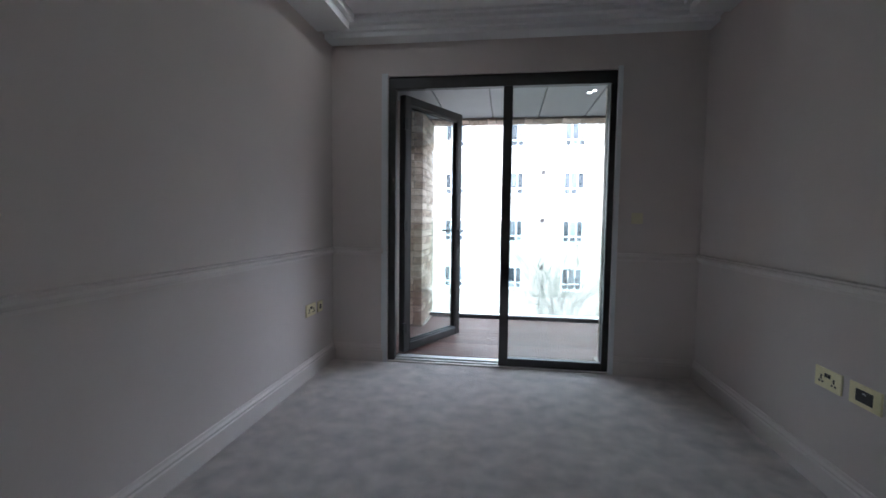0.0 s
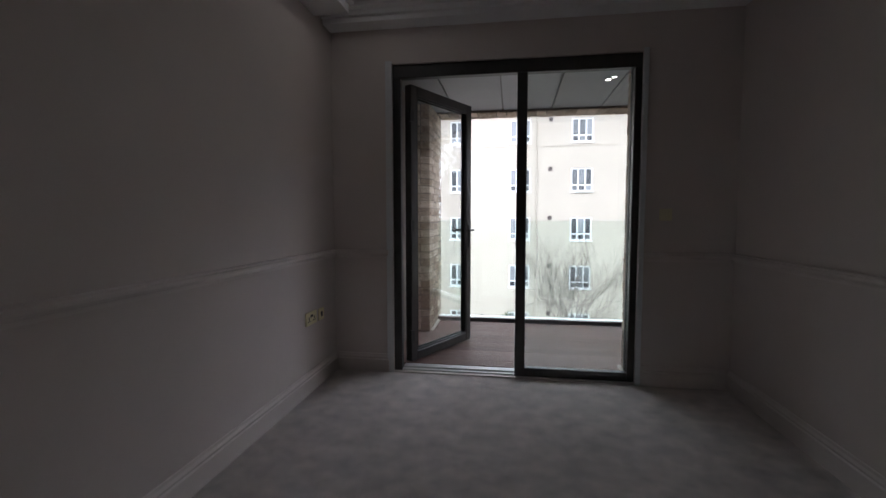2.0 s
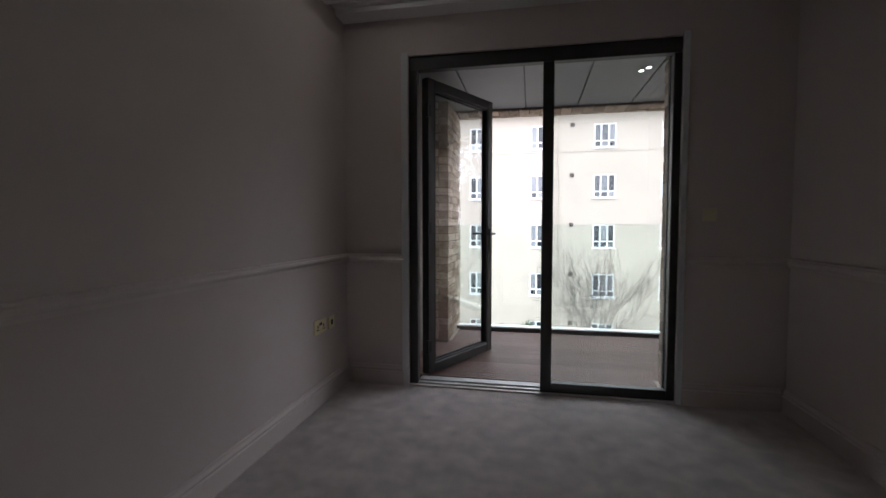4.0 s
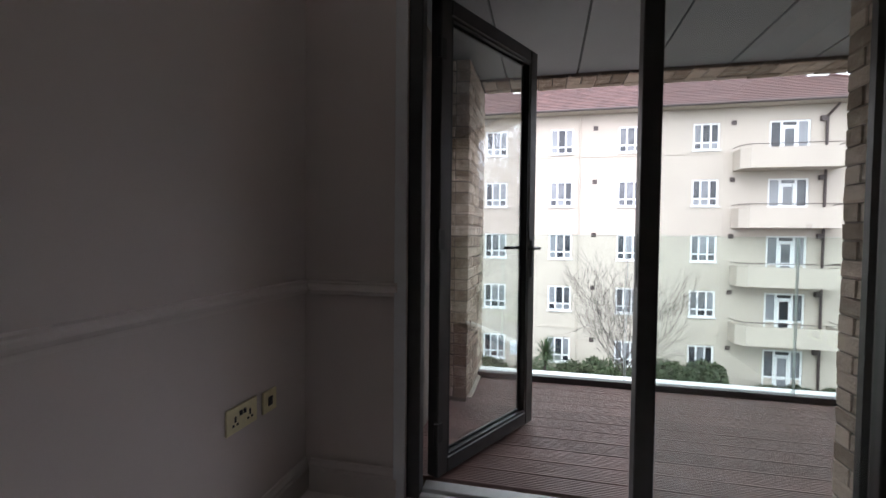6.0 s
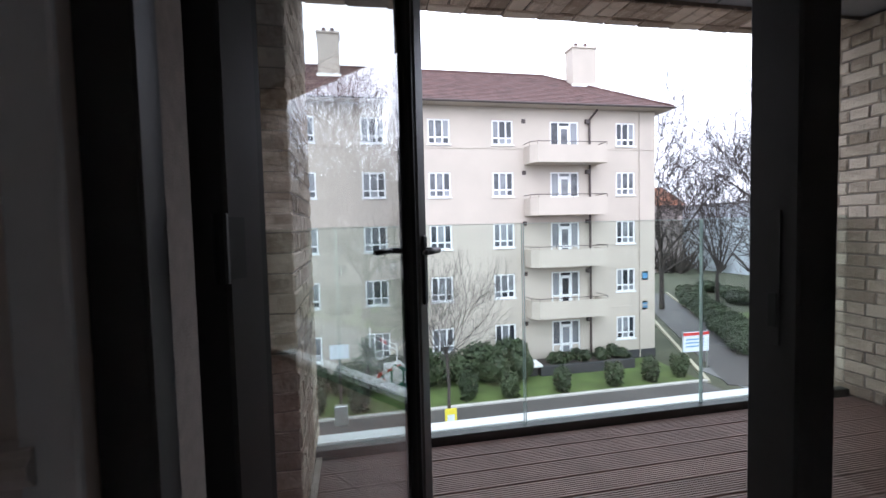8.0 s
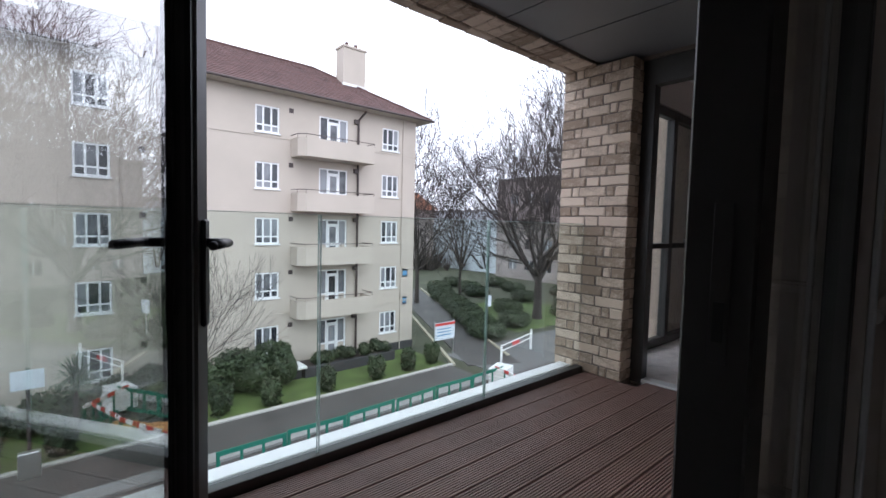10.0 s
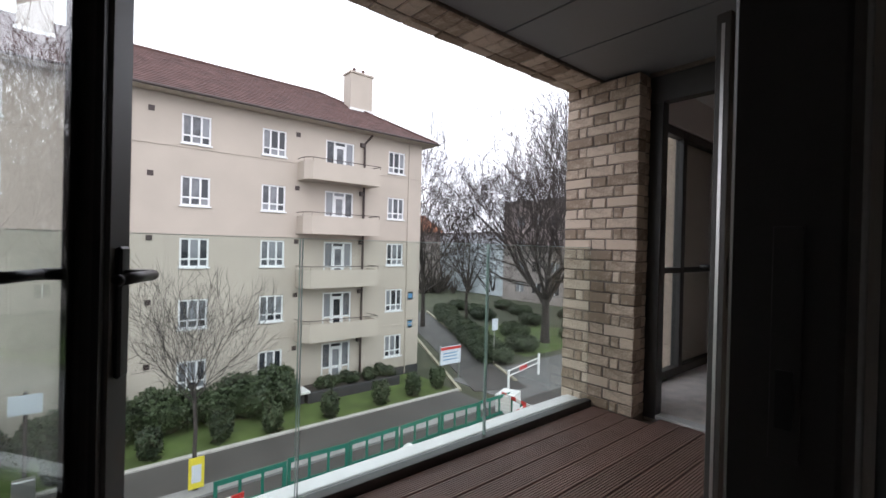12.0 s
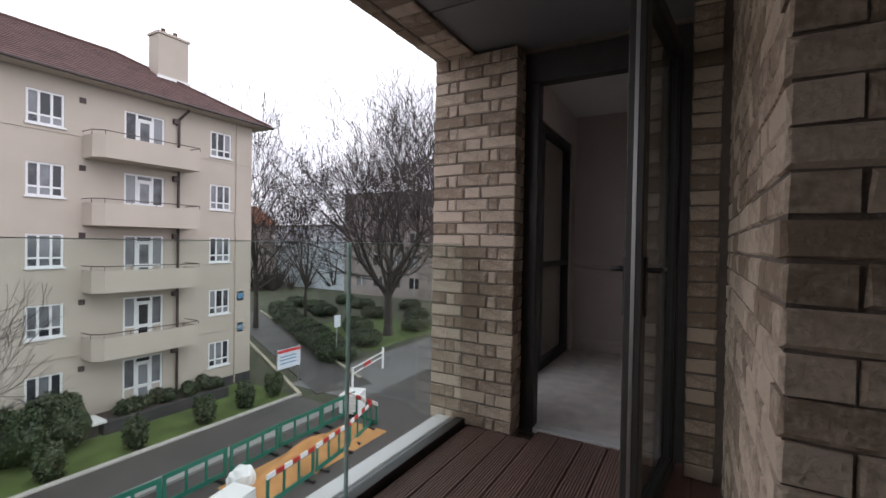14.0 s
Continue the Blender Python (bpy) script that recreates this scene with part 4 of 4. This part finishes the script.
for p, q, r in (((0, 0, -0.03), (0, 0, 1.05), 0.06), ((3.7, 0.9, -0.03), (3.7, 0.9, 1.25), 0.07)):
    part("post", cylinder(bmesh.new(), p, q, r, sides=10), M_WHITE, gate)
for z in (1.0, 0.72):
    part("rail", cylinder(bmesh.new(), (0, 0, z), (3.7, 0.9, z), 0.035, sides=8), M_WHITE, gate)
part("panel", strip(1.2, 0.26, 2.1, 0.48, 0.02, 0.76, 0.97), M_RED, gate)

# ---- far buildings ----
white = thing("sheeted_building", "low building wrapped in pale blue-white sheeting", "building")
part("wall", boxed(52, 66, 50, 74, GZ, 3.4), M_FARWHITE, white)
part("roof", boxed(51.8, 66.2, 49.8, 74.2, 3.4, 3.7), M_PAVE, white)
brown = thing("brick_building", "far brown brick block of flats with flat roof", "building")
holes = [(y, y + 1.6, z, z + 1.4) for y in (36.5, 39.5, 42.5, 45.5) for z in (-5, -2, 1, 4.4)]
part("wall", wall_panel(bmesh.new(), "y", 34.5, 49.5, GZ, 7.8, 50, 50.4, holes), M_FARBRICK, brown)
part("wall", boxed(50.6, 62, 34.5, 49.5, GZ, 7.8), M_FARBRICK, brown)
part("roof", boxed(49.8, 62.2, 34.3, 49.7, 7.802, 8.1), M_PAVE, brown)
for y, y2, z, z2 in holes:
    w = part("window", boxed(50.2, 50.28, y, y2, z, z2), M_PANE, brown)
    part("frame", boxed(50.12, 50.19, y + 0.75, y + 0.85, z, z2), M_UPVC, w)
house = thing("house", "brown brick house with orange tiled roof and chimney", "house")
part("wall", boxed(40, 48, 62, 72, GZ, 3.6), M_FARBRICK, house)
bm = profile(bmesh.new(), [(61.5, 3.6), (72.5, 3.6), (67, 6.6)], "x", 39.6, 48.4)
part("roof", bm, M_FARROOF, house)
part("chimney", boxed(41, 42.2, 66, 67.4, 5.5, 8.0), M_FARBRICK, house)
wood = thing("far_woods", "distant band of grey bare trees and hedges", "woods", kind="stuff")
vs, fs = [], []
wr = random.Random(12)
for i in range(1500):
    a = radians(wr.uniform(-25, 78))
    dist = wr.uniform(75, 120)
    c = Vector((dist * math.cos(a), dist * math.sin(a), GZ))
    h = wr.uniform(2, 5) if i % 3 else wr.uniform(6, 11)
    for _ in range(10):
        d = Vector((wr.gauss(0, 0.5), wr.gauss(0, 0.5), 1)).normalized()
        tube(vs, fs, c, c + d * h * wr.uniform(0.5, 1), 0.16, 0.03, 3)
me = bpy.data.meshes.new("far_woods")
me.from_pydata([tuple(v) for v in vs], [], fs)
me.materials.append(M_BARK)
ob = new("branches", me)
ob.parent = wood

# ---- deck boards ----
def board_mesh(length, width):
    """Grooved composite board along x, top at z = 0."""
    pts = [(0.0, -0.024), (0.0, -0.002), (0.003, 0.0)]
    ridge = (width - 0.006) / 9
    for i in range(9):
        a = 0.003 + ridge * i
        pts += [(a + ridge * 0.52, 0.0), (a + ridge * 0.58, -0.010), (a + ridge * 0.94, -0.010)]
        if i < 8:
            pts.append((a + ridge, 0.0))
    pts += [(width, -0.004), (width, -0.024)]
    bm = profile(bmesh.new(), pts, "x", 0, length)
    me = bpy.data.meshes.new("deck_board")
    bm.to_mesh(me)
    bm.free()
    me.materials.append(M_DECK)
    return me


deck = thing("deck", "dark brown grooved composite decking on the balcony", "decking", kind="structure")
deck.name = "floor_deck"
PITCH = 0.1445
cache = {}
for i in range(11):
    y = 4.265 + PITCH * i
    x0 = -0.69 if y + PITCH < 5.33 else -0.505
    x1 = 3.09 if y + PITCH < 5.52 else 2.925
    for a, b in ((x0, x1),):
        key = (round(a, 3), round(b, 3))
        if key not in cache:
            cache[key] = board_mesh(b - a, PITCH - 0.0055)
        ob = new("deck_board", cache[key])
        ob.parent = deck
        ob.location = (a, y, DECK + random.uniform(-0.0008, 0.0008))

# ---- bricks ----
brick_cache = {}


def brick_mesh(w, h, d, variant):
    """Worn brick: front face on y = 0 looking to -y, chamfered and a little uneven."""
    key = (round(w, 3), round(h, 3), round(d, 3), variant)
    if key in brick_cache:
        return brick_cache[key]
    r = random.Random(hash(key) % 9973)
    c = 0.007
    vs, fs = [], []
    for y, inset in ((0.0, c), (c, 0.0), (d, 0.0)):
        for sx, sz in ((-1, -1), (1, -1), (1, 1), (-1, 1)):
            x, z = sx * (w / 2 - inset), sz * (h / 2 - inset)
            if y < d:
                x, z, yy = x + r.uniform(-0.0045, 0.0045), z + r.uniform(-0.004, 0.004), y + r.uniform(-0.002, 0.004)
            else:
                yy = y
            vs.append((x, yy, z))
    fs.append((0, 1, 2, 3))
    for k in (0, 4):
        for i in range(4):
            n = (i + 1) % 4
            fs.append((k + n, k + i, k + 4 + i, k + 4 + n))
    fs.append((11, 10, 9, 8))
    me = bpy.data.meshes.new("brick")
    me.from_pydata(vs, [], fs)
    me.materials.append(M_BRICK)
    brick_cache[key] = me
    return me


def lay(parent, start, direction, course, z, depth, total, turn):
    """One course: brick widths stretched to fill the total length."""
    joint = 0.010
    k = (total - joint * (len(course) - 1)) / sum(course)
    u = 0.0
    for w in course:
        w2 = round(w * k, 3)
        ob = new("brick", brick_mesh(w2, 0.0715, depth, random.randrange(7)))
        ob.parent = parent
        c = Vector(start) + Vector(direction) * (u + w2 / 2)
        ob.matrix_basis = pose(c.x, c.y, z, 0, random.uniform(-0.4, 0.4), turn + random.uniform(-0.5, 0.5))
        u += w * k + joint


S, HD, CL = 0.215, 0.1025, 0.055
COURSE = 0.0785
setting = {o.name: o for o in bpy.data.objects}
pier_e, pier_w, wall_s, jamb_e, lintel = setting["wall_pier_east"], setting["wall_pier_west"], setting["wall_balcony_south"], setting["wall_jamb_east"], setting["wall_lintel"]
for i in range(31):
    z = DECK + 0.0393 + COURSE * i
    course = (S, HD, S) if i % 2 else (HD, CL, S, CL, HD)
    lay(pier_e, (PIER_X, OUT_Y, 0), (0, -1, 0), course, z, 0.1, 0.592, -90)
    lay(pier_e, (PIER_X + 0.105, 5.54, 0), (1, 0, 0), (HD,), z, 0.08, 0.066, 0)
    lay(pier_w, (-0.51, 5.335, 0), (0, 1, 0), (S, HD, S, CL) if i % 2 else (HD, CL, S, HD, HD), z, 0.1, 0.785, 90)
    lay(pier_w, (-0.90, 5.335, 0), (1, 0, 0), (S, CL) if i % 2 else (HD, S), z, 0.08, 0.285, 0)
for i in range(32):
    z = DECK + 0.0393 + COURSE * i
    a = BX
    if i % 2:
        lay(wall_s, (a, YO, 0), (0, -1, 0), (S,), z, 0.1, 0.19, -90)
        lay(wall_s, (PIER_X + 0.0, YO, 0), (-1, 0, 0), (S, HD, S, HD, S, HD, S, HD, S), z, 0.1, PIER_X - a - 0.11, 180)
    else:
        lay(wall_s, (a + 0.0, YO - 0.112, 0), (0, -1, 0), (CL,), z, 0.1, 0.078, -90)
        lay(wall_s, (PIER_X, YO, 0), (-1, 0, 0), (HD, CL, HD, S, HD, S, HD, S, HD, S), z, 0.102, PIER_X - a, 180)
    lay(jamb_e, (PIER_X, 4.585, 0), (0, -1, 0), (HD,), z, 0.1, 0.13, -90)
# soldier bricks seen from below, and the outer stretcher row
x = -0.50
n = 0
while x < PIER_X:
    for y0, y1, w in ((5.845, 6.025, 0.1025),):
        ob = new("brick", brick_mesh(w, 0.18, 0.062, n % 4))
        ob.parent = lintel
        ob.matrix_basis = Matrix.Translation((x + w / 2, (y0 + y1) / 2, 2.442 + random.uniform(0, 0.003))) @ Matrix.Rotation(radians(90), 4, "X")
    x += 0.1125
    n += 1
x = -0.50
while x < PIER_X:
    ob = new("brick", brick_mesh(0.215, 0.078, 0.062, n % 4))
    ob.parent = lintel
    ob.matrix_basis = Matrix.Translation((x + 0.107, 6.077, 2.440 + random.uniform(0, 0.004))) @ Matrix.Rotation(radians(90), 4, "X")
    x += 0.225
    n += 1
